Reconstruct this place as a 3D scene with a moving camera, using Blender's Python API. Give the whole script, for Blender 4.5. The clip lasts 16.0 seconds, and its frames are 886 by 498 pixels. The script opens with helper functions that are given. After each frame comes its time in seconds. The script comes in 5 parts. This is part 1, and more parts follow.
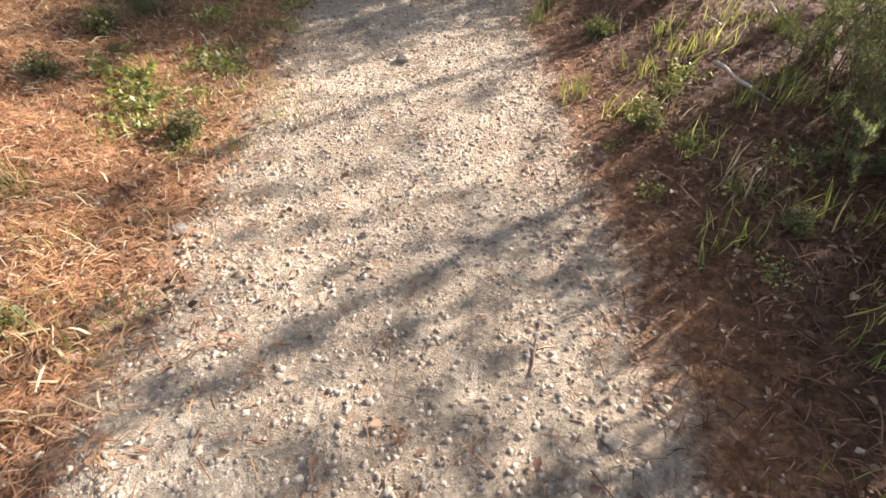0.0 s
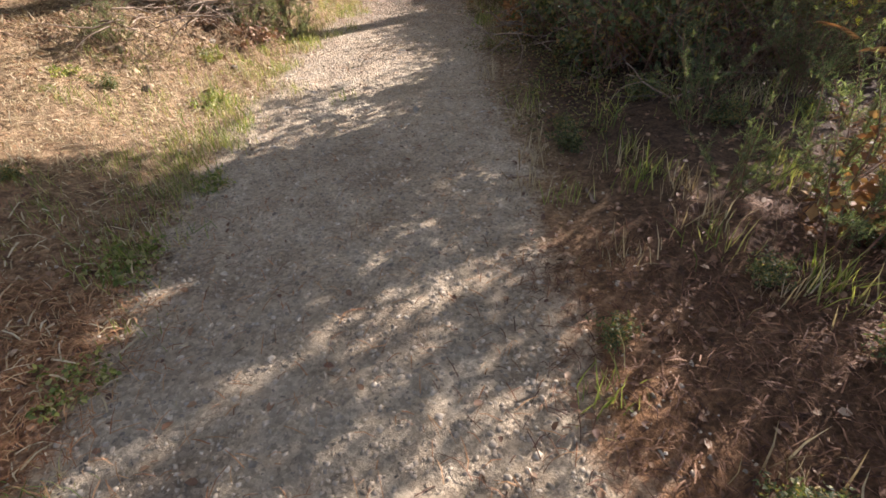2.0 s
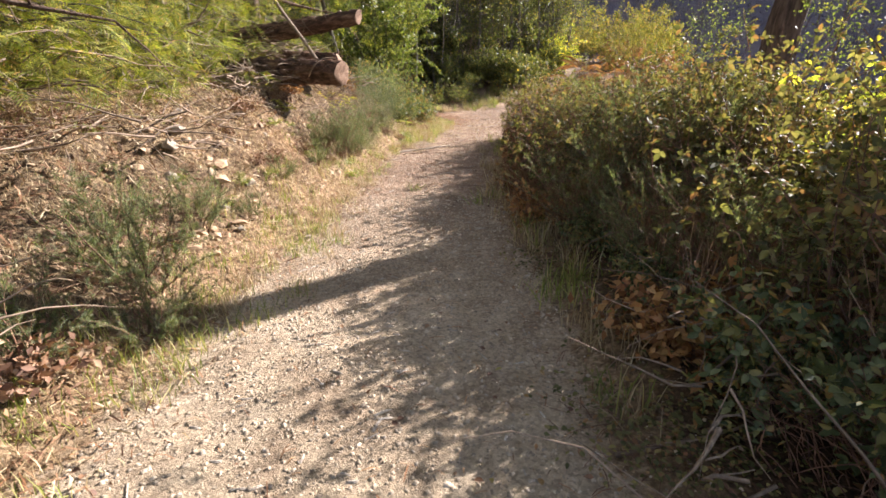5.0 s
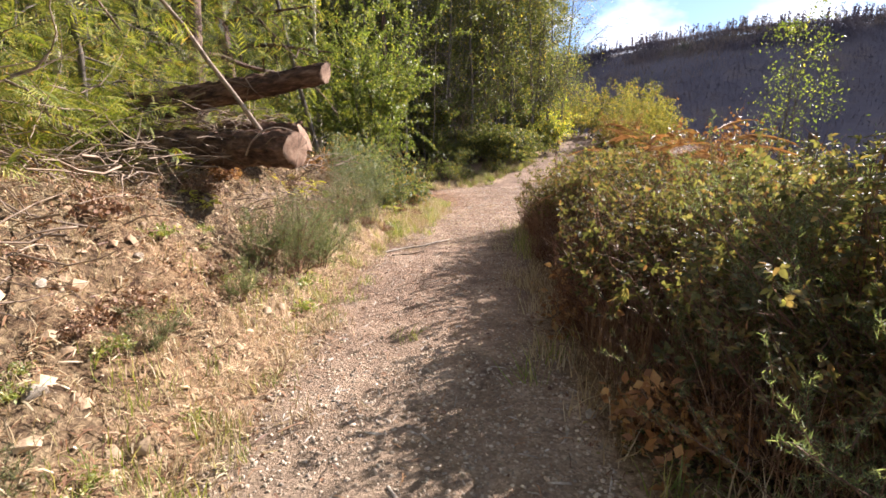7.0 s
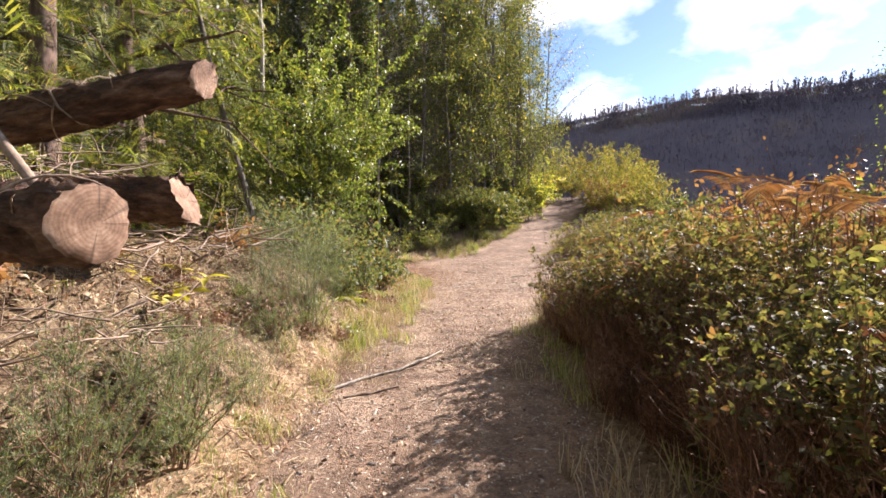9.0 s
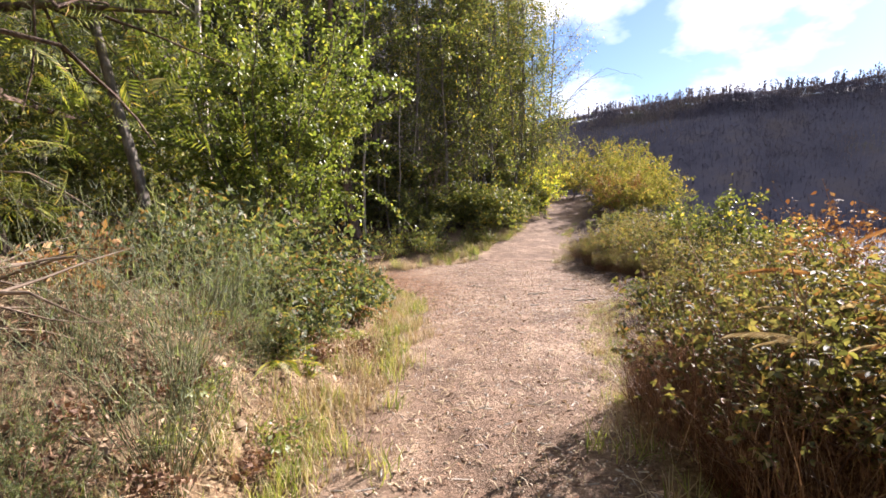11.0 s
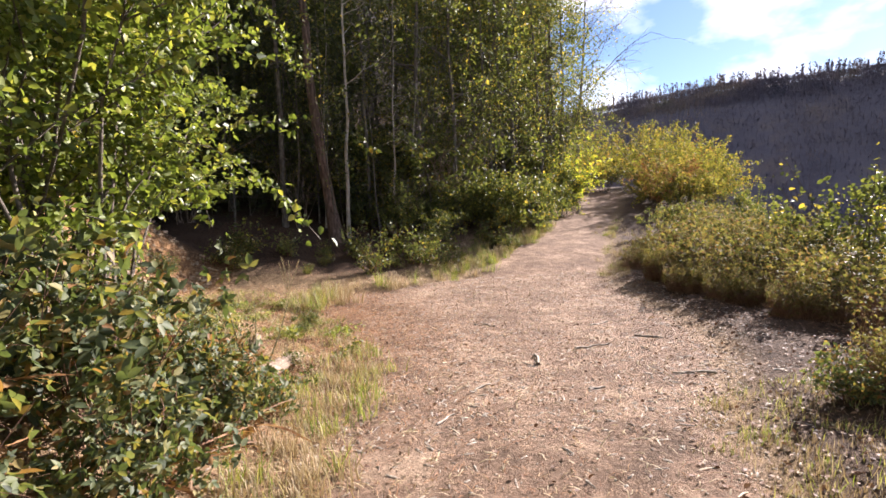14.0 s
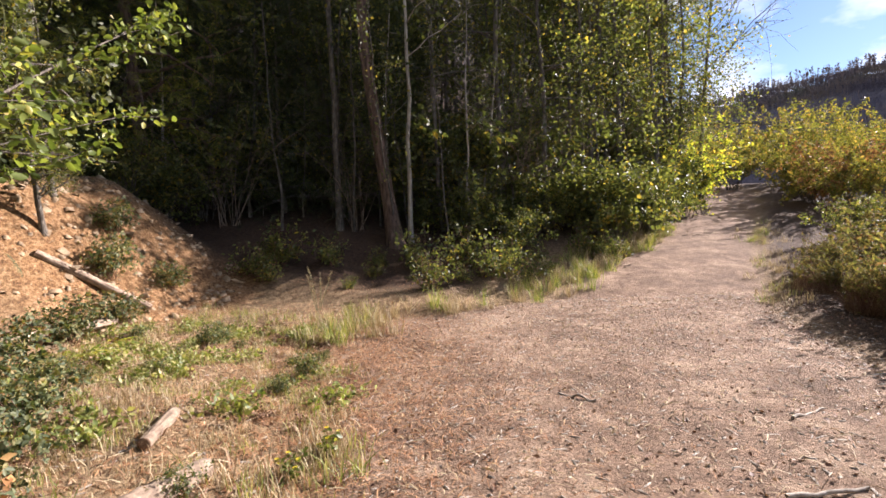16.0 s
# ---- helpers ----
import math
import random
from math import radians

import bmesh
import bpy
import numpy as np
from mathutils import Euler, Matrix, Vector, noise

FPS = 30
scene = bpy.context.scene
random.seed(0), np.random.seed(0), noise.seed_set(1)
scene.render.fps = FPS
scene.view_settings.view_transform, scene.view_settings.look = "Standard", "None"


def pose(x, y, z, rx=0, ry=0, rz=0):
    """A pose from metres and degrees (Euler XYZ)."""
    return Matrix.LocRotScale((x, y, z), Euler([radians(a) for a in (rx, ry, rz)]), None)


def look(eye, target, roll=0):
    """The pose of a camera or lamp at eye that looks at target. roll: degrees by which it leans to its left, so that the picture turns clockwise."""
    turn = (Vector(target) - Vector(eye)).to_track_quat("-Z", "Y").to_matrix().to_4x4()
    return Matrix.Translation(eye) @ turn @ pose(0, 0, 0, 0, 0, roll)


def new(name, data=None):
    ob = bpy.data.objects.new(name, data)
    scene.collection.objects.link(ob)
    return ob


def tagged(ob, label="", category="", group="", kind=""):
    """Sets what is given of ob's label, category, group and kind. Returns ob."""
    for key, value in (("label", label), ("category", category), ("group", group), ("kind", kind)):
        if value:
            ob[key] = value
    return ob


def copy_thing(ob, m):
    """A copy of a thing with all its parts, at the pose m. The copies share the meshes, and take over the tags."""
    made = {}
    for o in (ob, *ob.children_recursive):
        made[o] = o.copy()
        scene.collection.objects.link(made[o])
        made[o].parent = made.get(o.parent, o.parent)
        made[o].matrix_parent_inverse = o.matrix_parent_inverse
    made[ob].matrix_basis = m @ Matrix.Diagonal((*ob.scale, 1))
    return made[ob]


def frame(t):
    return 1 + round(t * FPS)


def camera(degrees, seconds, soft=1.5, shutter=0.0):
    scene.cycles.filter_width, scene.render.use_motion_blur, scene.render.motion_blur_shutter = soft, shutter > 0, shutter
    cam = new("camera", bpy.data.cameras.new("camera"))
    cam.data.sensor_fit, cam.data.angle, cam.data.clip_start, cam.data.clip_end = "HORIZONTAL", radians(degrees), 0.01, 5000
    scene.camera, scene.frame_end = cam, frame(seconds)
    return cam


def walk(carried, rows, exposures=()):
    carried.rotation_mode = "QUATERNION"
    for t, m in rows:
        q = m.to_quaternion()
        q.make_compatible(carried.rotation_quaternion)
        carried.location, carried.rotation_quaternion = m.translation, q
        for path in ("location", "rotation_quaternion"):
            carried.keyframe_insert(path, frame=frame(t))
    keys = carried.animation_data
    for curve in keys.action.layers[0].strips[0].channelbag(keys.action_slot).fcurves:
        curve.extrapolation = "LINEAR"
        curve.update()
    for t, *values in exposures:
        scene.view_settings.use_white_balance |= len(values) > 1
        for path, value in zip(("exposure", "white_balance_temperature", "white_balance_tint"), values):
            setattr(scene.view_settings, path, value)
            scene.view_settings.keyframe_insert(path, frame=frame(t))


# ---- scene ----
cam = camera(85.4, 16.0, soft=1.6)
ROWS = [
    (0.0, 0.000, 0.000, 1.500, 1.11, -45.28, -1.10),
    (0.5, 0.000, 0.776, 1.514, -0.60, -44.15, -0.27),
    (1.0, 0.002, 1.614, 1.514, -2.29, -42.24, 0.72),
    (1.5, 0.088, 2.321, 1.517, -3.19, -40.12, 1.34),
    (2.0, 0.100, 3.101, 1.545, -3.22, -36.26, 1.62),
    (2.5, 0.178, 3.760, 1.555, -2.90, -32.25, 1.64),
    (3.0, 0.233, 4.541, 1.576, -1.66, -26.88, 1.04),
    (3.5, 0.252, 5.217, 1.595, -1.18, -23.95, 0.58),
    (4.0, 0.226, 6.012, 1.619, -1.43, -22.81, 0.41),
    (6.5, 0.048, 9.703, 1.583, -2.53, -14.68, 0.24),
    (7.0, 0.045, 10.465, 1.581, -3.23, -12.15, 0.71),
    (7.5, 0.036, 11.124, 1.579, -4.11, -9.84, 1.04),
    (8.0, 0.060, 11.902, 1.548, -5.14, -7.34, 1.56),
    (8.5, 0.105, 12.593, 1.557, -5.56, -5.84, 1.68),
    (9.0, 0.131, 13.392, 1.564, -6.19, -4.43, 1.81),
    (9.5, 0.162, 14.109, 1.550, -6.49, -4.39, 1.70),
    (10.0, 0.157, 14.911, 1.560, -6.96, -4.24, 1.69),
    (12.5, 0.850, 18.400, 1.650, -6.97, -5.78, 0.94),
    (13.0, 1.036, 19.168, 1.626, -6.48, -5.61, 1.20),
    (13.5, 1.191, 19.852, 1.595, -6.44, -5.31, 1.73),
    (14.0, 1.344, 20.660, 1.548, -4.56, -5.09, 2.36),
    (14.5, 1.448, 21.381, 1.539, -2.76, -4.90, 2.73),
    (15.0, 1.676, 22.161, 1.493, -0.38, -4.28, 2.78),
    (15.5, 1.806, 22.858, 1.431, 2.56, -3.54, 2.35),
    (16.0, 1.890, 23.672, 1.347, 6.84, -3.93, 2.85),
]
EXPOSURES = [(0.0, 1.95, 6350, 19), (1.5, 1.64, 6350, 21), (3.0, 2.0, 6350, 20), (4.0, 1.92, 6350, 19), (9.0, 1.88, 6350, 22), (13.5, 1.82, 6350, 22), (16.0, 1.66, 6350, 22)]
walk(cam, [(t, pose(x, y, z, 90 + pitch, roll, yaw)) for t, x, y, z, yaw, pitch, roll in ROWS], EXPOSURES)

# ---- sky and sun ----
SUN_AZ, SUN_EL = radians(54), radians(27)
SUN_WAY = Vector((math.sin(SUN_AZ) * math.cos(SUN_EL), math.cos(SUN_AZ) * math.cos(SUN_EL), math.sin(SUN_EL)))
world = bpy.data.worlds.new("world")
scene.world = world
world.use_nodes = True
wn, wl = world.node_tree.nodes, world.node_tree.links
wn.clear()
w_out, w_bg = wn.new("ShaderNodeOutputWorld"), wn.new("ShaderNodeBackground")
w_sky = wn.new("ShaderNodeTexSky")
w_sky.sky_type, w_sky.sun_disc = "NISHITA", False
w_sky.sun_elevation, w_sky.sun_rotation = SUN_EL, SUN_AZ
w_sky.air_density, w_sky.dust_density, w_sky.ozone_density = 1.0, 0.15, 4.0
w_co, w_map = wn.new("ShaderNodeTexCoord"), wn.new("ShaderNodeMapping")
w_map.inputs["Scale"].default_value = (1.0, 1.0, 1.9)
w_map.inputs["Rotation"].default_value = (0, 0, radians(7))
w_map.inputs["Location"].default_value = (0.35, 0.1, 0.4)
w_noise, w_ramp, w_mix = wn.new("ShaderNodeTexNoise"), wn.new("ShaderNodeValToRGB"), wn.new("ShaderNodeMix")
w_noise.inputs["Scale"].default_value, w_noise.inputs["Detail"].default_value = 2.6, 7.0
w_ramp.color_ramp.elements[0].position, w_ramp.color_ramp.elements[1].position = 0.52, 0.66
w_mix.data_type = "RGBA"
w_mix.inputs["B"].default_value = (13.0, 13.0, 13.2, 1.0)
wl.new(w_co.outputs["Generated"], w_map.inputs["Vector"])
wl.new(w_map.outputs["Vector"], w_noise.inputs["Vector"])
wl.new(w_noise.outputs["Fac"], w_ramp.inputs["Fac"])
wl.new(w_ramp.outputs["Color"], w_mix.inputs["Factor"])
wl.new(w_sky.outputs["Color"], w_mix.inputs["A"])
wl.new(w_mix.outputs["Result"], w_bg.inputs["Color"])
w_bg.inputs["Strength"].default_value = 0.05
wl.new(w_bg.outputs["Background"], w_out.inputs["Surface"])
sun_data = bpy.data.lights.new("sun", "SUN")
sun_data.energy, sun_data.angle, sun_data.color = 5.0, radians(0.55), (1.0, 0.945, 0.87)
sun = new("sun", sun_data)
sun.matrix_world = look(SUN_WAY * 60, (0, 0, 0))


# ---- materials ----
def node_set(name):
    m = bpy.data.materials.new(name)
    m.use_nodes = True
    n, l = m.node_tree.nodes, m.node_tree.links
    n.clear()
    return m, n, l


def ramp_node(n, stops):
    r = n.new("ShaderNodeValToRGB")
    e = r.color_ramp.elements
    while len(e) < len(stops):
        e.new(0.5)
    for k, (p, c) in enumerate(stops):
        e[k].position, e[k].color = p, (*c, 1.0)
    return r


def noise_node(n, l, vec, scale, detail=5.0, rough=0.6):
    t = n.new("ShaderNodeTexNoise")
    t.inputs["Scale"].default_value, t.inputs["Detail"].default_value, t.inputs["Roughness"].default_value = scale, detail, rough
    l.new(vec, t.inputs["Vector"])
    return t


def times(n, l, a, fac, low, high):
    """Colour a times a grey between low and high by fac."""
    r = n.new("ShaderNodeMapRange")
    r.inputs["To Min"].default_value, r.inputs["To Max"].default_value = low, high
    l.new(fac, r.inputs["Value"])
    x = n.new("ShaderNodeVectorMath")
    x.operation = "SCALE"
    l.new(a, x.inputs[0])
    l.new(r.outputs["Result"], x.inputs["Scale"])
    return x.outputs["Vector"]


def finish(m, n, l, colour, rough, height=None, bump=0.3, depth=0.01, through_light=0.0, spec=0.5, tint=(1, 1, 1)):
    b, o = n.new("ShaderNodeBsdfPrincipled"), n.new("ShaderNodeOutputMaterial")
    l.new(colour, b.inputs["Base Color"])
    b.inputs["Roughness"].default_value = rough
    b.inputs["Specular IOR Level"].default_value = spec
    if height is not None:
        k = n.new("ShaderNodeBump")
        k.inputs["Strength"].default_value, k.inputs["Distance"].default_value = bump, depth
        l.new(height, k.inputs["Height"])
        l.new(k.outputs["Normal"], b.inputs["Normal"])
    last = b.outputs["BSDF"]
    if through_light:
        t, x, g = n.new("ShaderNodeBsdfTranslucent"), n.new("ShaderNodeMixShader"), n.new("ShaderNodeVectorMath")
        g.operation = "MULTIPLY"
        g.inputs[1].default_value = tint
        l.new(colour, g.inputs[0])
        l.new(g.outputs["Vector"], t.inputs["Color"])
        x.inputs["Fac"].default_value = through_light
        l.new(last, x.inputs[1])
        l.new(t.outputs["BSDF"], x.inputs[2])
        last = x.outputs["Shader"]
    l.new(last, o.inputs["Surface"])
    return m


def rough_surface(name, stops, scale, rough=0.9, bump=0.5, depth=0.01, stretch=(1, 1, 1), island=0.0, spec=0.4):
    """Bark, stone, soil: a colour ramp over coarse noise, fine noise over it, and relief."""
    m, n, l = node_set(name)
    co, mp, gm = n.new("ShaderNodeTexCoord"), n.new("ShaderNodeMapping"), n.new("ShaderNodeNewGeometry")
    mp.inputs["Scale"].default_value = stretch
    l.new(co.outputs["Object"], mp.inputs["Vector"])
    a = noise_node(n, l, mp.outputs["Vector"], scale)
    b = noise_node(n, l, mp.outputs["Vector"], scale * 9, 4.0, 0.7)
    r = ramp_node(n, stops)
    l.new(a.outputs["Fac"], r.inputs["Fac"])
    c = times(n, l, r.outputs["Color"], b.outputs["Fac"], 0.55, 1.45)
    if island:
        c = times(n, l, c, gm.outputs["Random Per Island"], 1 - island, 1 + island)
    return finish(m, n, l, c, rough, b.outputs["Fac"], bump, depth, spec=spec)


def leaf_surface(name, stops, rough=0.5, through_light=0.35, spec=0.5, tint=(1.25, 1.3, 0.6)):
    """Leaves and blades: each one takes its own colour of the ramp; light comes through."""
    m, n, l = node_set(name)
    gm, co, ob = n.new("ShaderNodeNewGeometry"), n.new("ShaderNodeTexCoord"), n.new("ShaderNodeObjectInfo")
    r = ramp_node(n, stops)
    big = noise_node(n, l, gm.outputs["Position"], 1.3, 2.0)
    mix = n.new("ShaderNodeMath")
    mix.operation = "MULTIPLY_ADD"
    mix.inputs[1].default_value, mix.inputs[2].default_value = 0.55, -0.27
    l.new(big.outputs["Fac"], mix.inputs[0])
    add = n.new("ShaderNodeMath")
    add.operation, add.use_clamp = "ADD", True
    l.new(mix.outputs["Value"], add.inputs[0])
    l.new(gm.outputs["Random Per Island"], add.inputs[1])
    l.new(add.outputs["Value"], r.inputs["Fac"])
    f = noise_node(n, l, co.outputs["Object"], 70, 3.0)
    c = times(n, l, r.outputs["Color"], f.outputs["Fac"], 0.7, 1.3)
    c = times(n, l, c, ob.outputs["Random"], 0.85, 1.15)
    return finish(m, n, l, c, rough, f.outputs["Fac"], 0.25, 0.003, through_light, spec, tint)


def maths_early(n, l, a, b):
    """The mean of two values, spread out from the middle."""
    x, y = n.new("ShaderNodeMath"), n.new("ShaderNodeMath")
    x.operation, y.operation = "ADD", "MULTIPLY_ADD"
    y.inputs[1].default_value, y.inputs[2].default_value = 0.8, -0.3
    l.new(a, x.inputs[0])
    l.new(b, x.inputs[1])
    l.new(x.outputs["Value"], y.inputs[0])
    return y.outputs["Value"]


def ground_surface():
    m, n, l = node_set("ground")
    gm = n.new("ShaderNodeNewGeometry")
    pos = gm.outputs["Position"]
    grav, lit, bank, far, mould_shade, ochre, sere = [n.new("ShaderNodeAttribute") for _ in range(7)]
    for a, name in ((grav, "trail"), (lit, "brown"), (bank, "bank"), (far, "far"), (mould_shade, "mould_shade"), (ochre, "ochre"), (sere, "sere")):
        a.attribute_name = name
    n1, n2 = noise_node(n, l, pos, 0.9, 8.0, 0.65), noise_node(n, l, pos, 14, 8.0, 0.75)
    n3 = noise_node(n, l, pos, 120, 4.0, 0.8)
    n4 = noise_node(n, l, pos, 3.2, 6.0, 0.7)
    vor = n.new("ShaderNodeTexVoronoi")
    vor.inputs["Scale"].default_value = 60
    l.new(pos, vor.inputs["Vector"])
    grey = n.new("ShaderNodeSeparateColor")
    l.new(vor.outputs["Color"], grey.inputs["Color"])
    gravel = ramp_node(n, [(0.3, (0.27, 0.20, 0.13)), (0.5, (0.40, 0.315, 0.21)), (0.7, (0.49, 0.405, 0.285))])
    earth = ramp_node(n, [(0.3, (0.125, 0.082, 0.053)), (0.5, (0.222, 0.145, 0.094)), (0.7, (0.37, 0.263, 0.174))])
    litter = ramp_node(n, [(0.3, (0.09, 0.045, 0.022)), (0.5, (0.27, 0.135, 0.06)), (0.7, (0.40, 0.22, 0.11))])
    cut = ramp_node(n, [(0.34, (0.045, 0.026, 0.015)), (0.46, (0.11, 0.072, 0.040)), (0.57, (0.195, 0.14, 0.078)), (0.74, (0.37, 0.295, 0.17))])
    # far woodland ground, with distance haze tinted into the purplish ramp
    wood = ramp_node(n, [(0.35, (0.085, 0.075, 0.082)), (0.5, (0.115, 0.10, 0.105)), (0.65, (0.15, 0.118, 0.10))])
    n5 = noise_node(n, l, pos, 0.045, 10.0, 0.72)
    # dark humus that also stands in for shade on verge and wood floor
    humus_shade = ramp_node(n, [(0.35, (0.035, 0.022, 0.013)), (0.6, (0.085, 0.05, 0.03))])
    tone = maths_early(n, l, n1.outputs["Fac"], n4.outputs["Fac"])
    for r in (gravel, earth):
        l.new(tone, r.inputs["Fac"])
    for r, src in ((litter, n2), (cut, n2), (wood, n5), (humus_shade, n2)):
        l.new(src.outputs["Fac"], r.inputs["Fac"])

    def blend(fac, a, b):
        x = n.new("ShaderNodeMix")
        x.data_type = "RGBA"
        l.new(fac, x.inputs["Factor"])
        l.new(a, x.inputs["A"])
        l.new(b, x.inputs["B"])
        return x.outputs["Result"]

    def maths(kind, a, b):
        x = n.new("ShaderNodeMath")
        x.operation = kind
        for k, v in enumerate((a, b)):
            if isinstance(v, float):
                x.inputs[k].default_value = v
            else:
                l.new(v, x.inputs[k])
        return x.outputs["Value"]

    duff = ramp_node(n, [(0.3, (0.085, 0.057, 0.032)), (0.5, (0.24, 0.17, 0.095)), (0.7, (0.40, 0.30, 0.18))])
    l.new(n2.outputs["Fac"], duff.inputs["Fac"])
    path = blend(lit.outputs["Fac"], gravel.outputs["Color"], earth.outputs["Color"])
    rest = blend(sere.outputs["Fac"], litter.outputs["Color"], duff.outputs["Color"])
    rest = blend(bank.outputs["Fac"], rest, cut.outputs["Color"])
    raw = ramp_node(n, [(0.34, (0.085, 0.04, 0.018)), (0.5, (0.25, 0.135, 0.06)), (0.7, (0.42, 0.28, 0.15))])
    l.new(n2.outputs["Fac"], raw.inputs["Fac"])
    rest = blend(ochre.outputs["Fac"], rest, raw.outputs["Color"])
    rest = blend(mould_shade.outputs["Fac"], rest, humus_shade.outputs["Color"])
    worn = maths("ADD", maths("MULTIPLY", n2.outputs["Fac"], 0.9), maths("MULTIPLY", n4.outputs["Fac"], 0.9))
    soft = n.new("ShaderNodeMapRange")
    soft.inputs["From Min"].default_value, soft.inputs["From Max"].default_value = 1.22, 1.55
    l.new(maths("ADD", grav.outputs["Fac"], worn), soft.inputs["Value"])
    c = blend(soft.outputs["Result"], rest, path)
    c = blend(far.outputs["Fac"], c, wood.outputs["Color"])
    c = times(n, l, c, n3.outputs["Fac"], 0.5, 1.5)
    c = times(n, l, c, grey.outputs["Red"], 0.72, 1.28)
    c = times(n, l, c, n2.outputs["Fac"], 0.6, 1.4)
    h = maths("ADD", n2.outputs["Fac"], maths("MULTIPLY", n3.outputs["Fac"], 0.35))
    return finish(m, n, l, c, 0.95, h, 1.0, 0.03, spec=0.2)


def end_grain():
    m, n, l = node_set("end_grain")
    co = n.new("ShaderNodeTexCoord")
    w = n.new("ShaderNodeTexWave")
    w.wave_type, w.rings_direction = "RINGS", "Z"
    w.inputs["Scale"].default_value, w.inputs["Distortion"].default_value, w.inputs["Detail"].default_value = 17, 5.0, 4
    l.new(co.outputs["Object"], w.inputs["Vector"])
    a = noise_node(n, l, co.outputs["Object"], 7, 6.0, 0.7)
    r = ramp_node(n, [(0.33, (0.085, 0.05, 0.03)), (0.47, (0.19, 0.112, 0.068)), (0.58, (0.27, 0.17, 0.108)), (0.72, (0.42, 0.31, 0.21))])
    l.new(a.outputs["Fac"], r.inputs["Fac"])
    sep, turn, mul, com = [n.new("ShaderNode" + k) for k in ("SeparateXYZ", "Math", "Math", "CombineXYZ")]
    turn.operation, mul.operation = "ARCTAN2", "MULTIPLY"
    l.new(co.outputs["Object"], sep.inputs["Vector"])
    l.new(sep.outputs["Y"], turn.inputs[0])
    l.new(sep.outputs["X"], turn.inputs[1])
    l.new(turn.outputs["Value"], mul.inputs[0])
    mul.inputs[1].default_value = 4.0
    l.new(mul.outputs["Value"], com.inputs["X"])
    rays = noise_node(n, l, com.outputs["Vector"], 1.0, 3.0, 0.6)
    crack = ramp_node(n, [(0.38, (0.35, 0.35, 0.35)), (0.44, (0.9, 0.9, 0.9)), (0.6, (1, 1, 1)), (0.68, (1.35, 1.32, 1.28))])
    l.new(rays.outputs["Fac"], crack.inputs["Fac"])
    c = times(n, l, r.outputs["Color"], w.outputs["Fac"], 0.84, 1.06)
    mix = n.new("ShaderNodeMix")
    mix.data_type, mix.blend_type = "RGBA", "MULTIPLY"
    mix.inputs["Factor"].default_value = 0.75
    l.new(c, mix.inputs["A"])
    l.new(crack.outputs["Color"], mix.inputs["B"])
    return finish(m, n, l, mix.outputs["Result"], 0.85, a.outputs["Fac"], 0.4, 0.006, spec=0.2)


M_GROUND = ground_surface()
M_STONE = rough_surface("stone", [(0.3, (0.24, 0.185, 0.125)), (0.55, (0.38, 0.31, 0.22)), (0.75, (0.48, 0.41, 0.31))], 9, 0.9, 0.5, 0.006, island=0.45)
M_ROCK = rough_surface("rock", [(0.3, (0.24, 0.16, 0.09)), (0.55, (0.35, 0.25, 0.15)), (0.75, (0.46, 0.36, 0.24))], 6, 0.85, 0.6, 0.01, island=0.25)
M_GREYROCK = rough_surface("grey_rock", [(0.3, (0.20, 0.165, 0.12)), (0.55, (0.33, 0.28, 0.21)), (0.75, (0.45, 0.40, 0.31))], 12, 0.9, 0.8, 0.01)
M_PINE = rough_surface("pine_bark", [(0.3, (0.055, 0.035, 0.025)), (0.5, (0.15, 0.095, 0.065)), (0.72, (0.28, 0.19, 0.14))], 5, 0.95, 1.0, 0.03, (3, 3, 0.55))
M_BARK = rough_surface("grey_bark", [(0.3, (0.055, 0.044, 0.032)), (0.5, (0.12, 0.098, 0.074)), (0.72, (0.26, 0.225, 0.18))], 6, 0.9, 0.7, 0.015, (2.5, 2.5, 0.8))
M_PALE = rough_surface("pale_bark", [(0.3, (0.16, 0.13, 0.10)), (0.5, (0.36, 0.31, 0.24)), (0.7, (0.52, 0.47, 0.39))], 7, 0.85, 0.5, 0.01, (2, 2, 0.8))
M_LOGBARK = rough_surface("log_bark", [(0.32, (0.03, 0.017, 0.012)), (0.47, (0.115, 0.062, 0.04)), (0.58, (0.22, 0.125, 0.08)), (0.7, (0.36, 0.24, 0.165))], 14, 0.95, 1.0, 0.04, (1, 1, 0.35))
M_CUT = end_grain()
M_TWIG = rough_surface("dry_twig", [(0.3, (0.11, 0.075, 0.05)), (0.55, (0.24, 0.175, 0.12)), (0.75, (0.40, 0.32, 0.23))], 14, 0.85, 0.3, 0.004, island=0.4)
M_CANE = rough_surface("bramble_cane", [(0.3, (0.09, 0.045, 0.03)), (0.55, (0.19, 0.10, 0.06)), (0.75, (0.32, 0.19, 0.11))], 14, 0.8, 0.3, 0.004, island=0.45)
M_NEEDLE = leaf_surface("dead_needles", [(0.0, (0.17, 0.075, 0.035)), (0.5, (0.36, 0.17, 0.075)), (1.0, (0.52, 0.31, 0.15))], 0.7, 0.1, 0.3, (1, 0.9, 0.7))
M_DEADLEAF = leaf_surface("dead_leaves", [(0.0, (0.09, 0.045, 0.027)), (0.4, (0.20, 0.105, 0.056)), (0.85, (0.31, 0.185, 0.10)), (1.0, (0.46, 0.33, 0.21))], 0.65, 0.15, 0.4, (1, 0.85, 0.6))
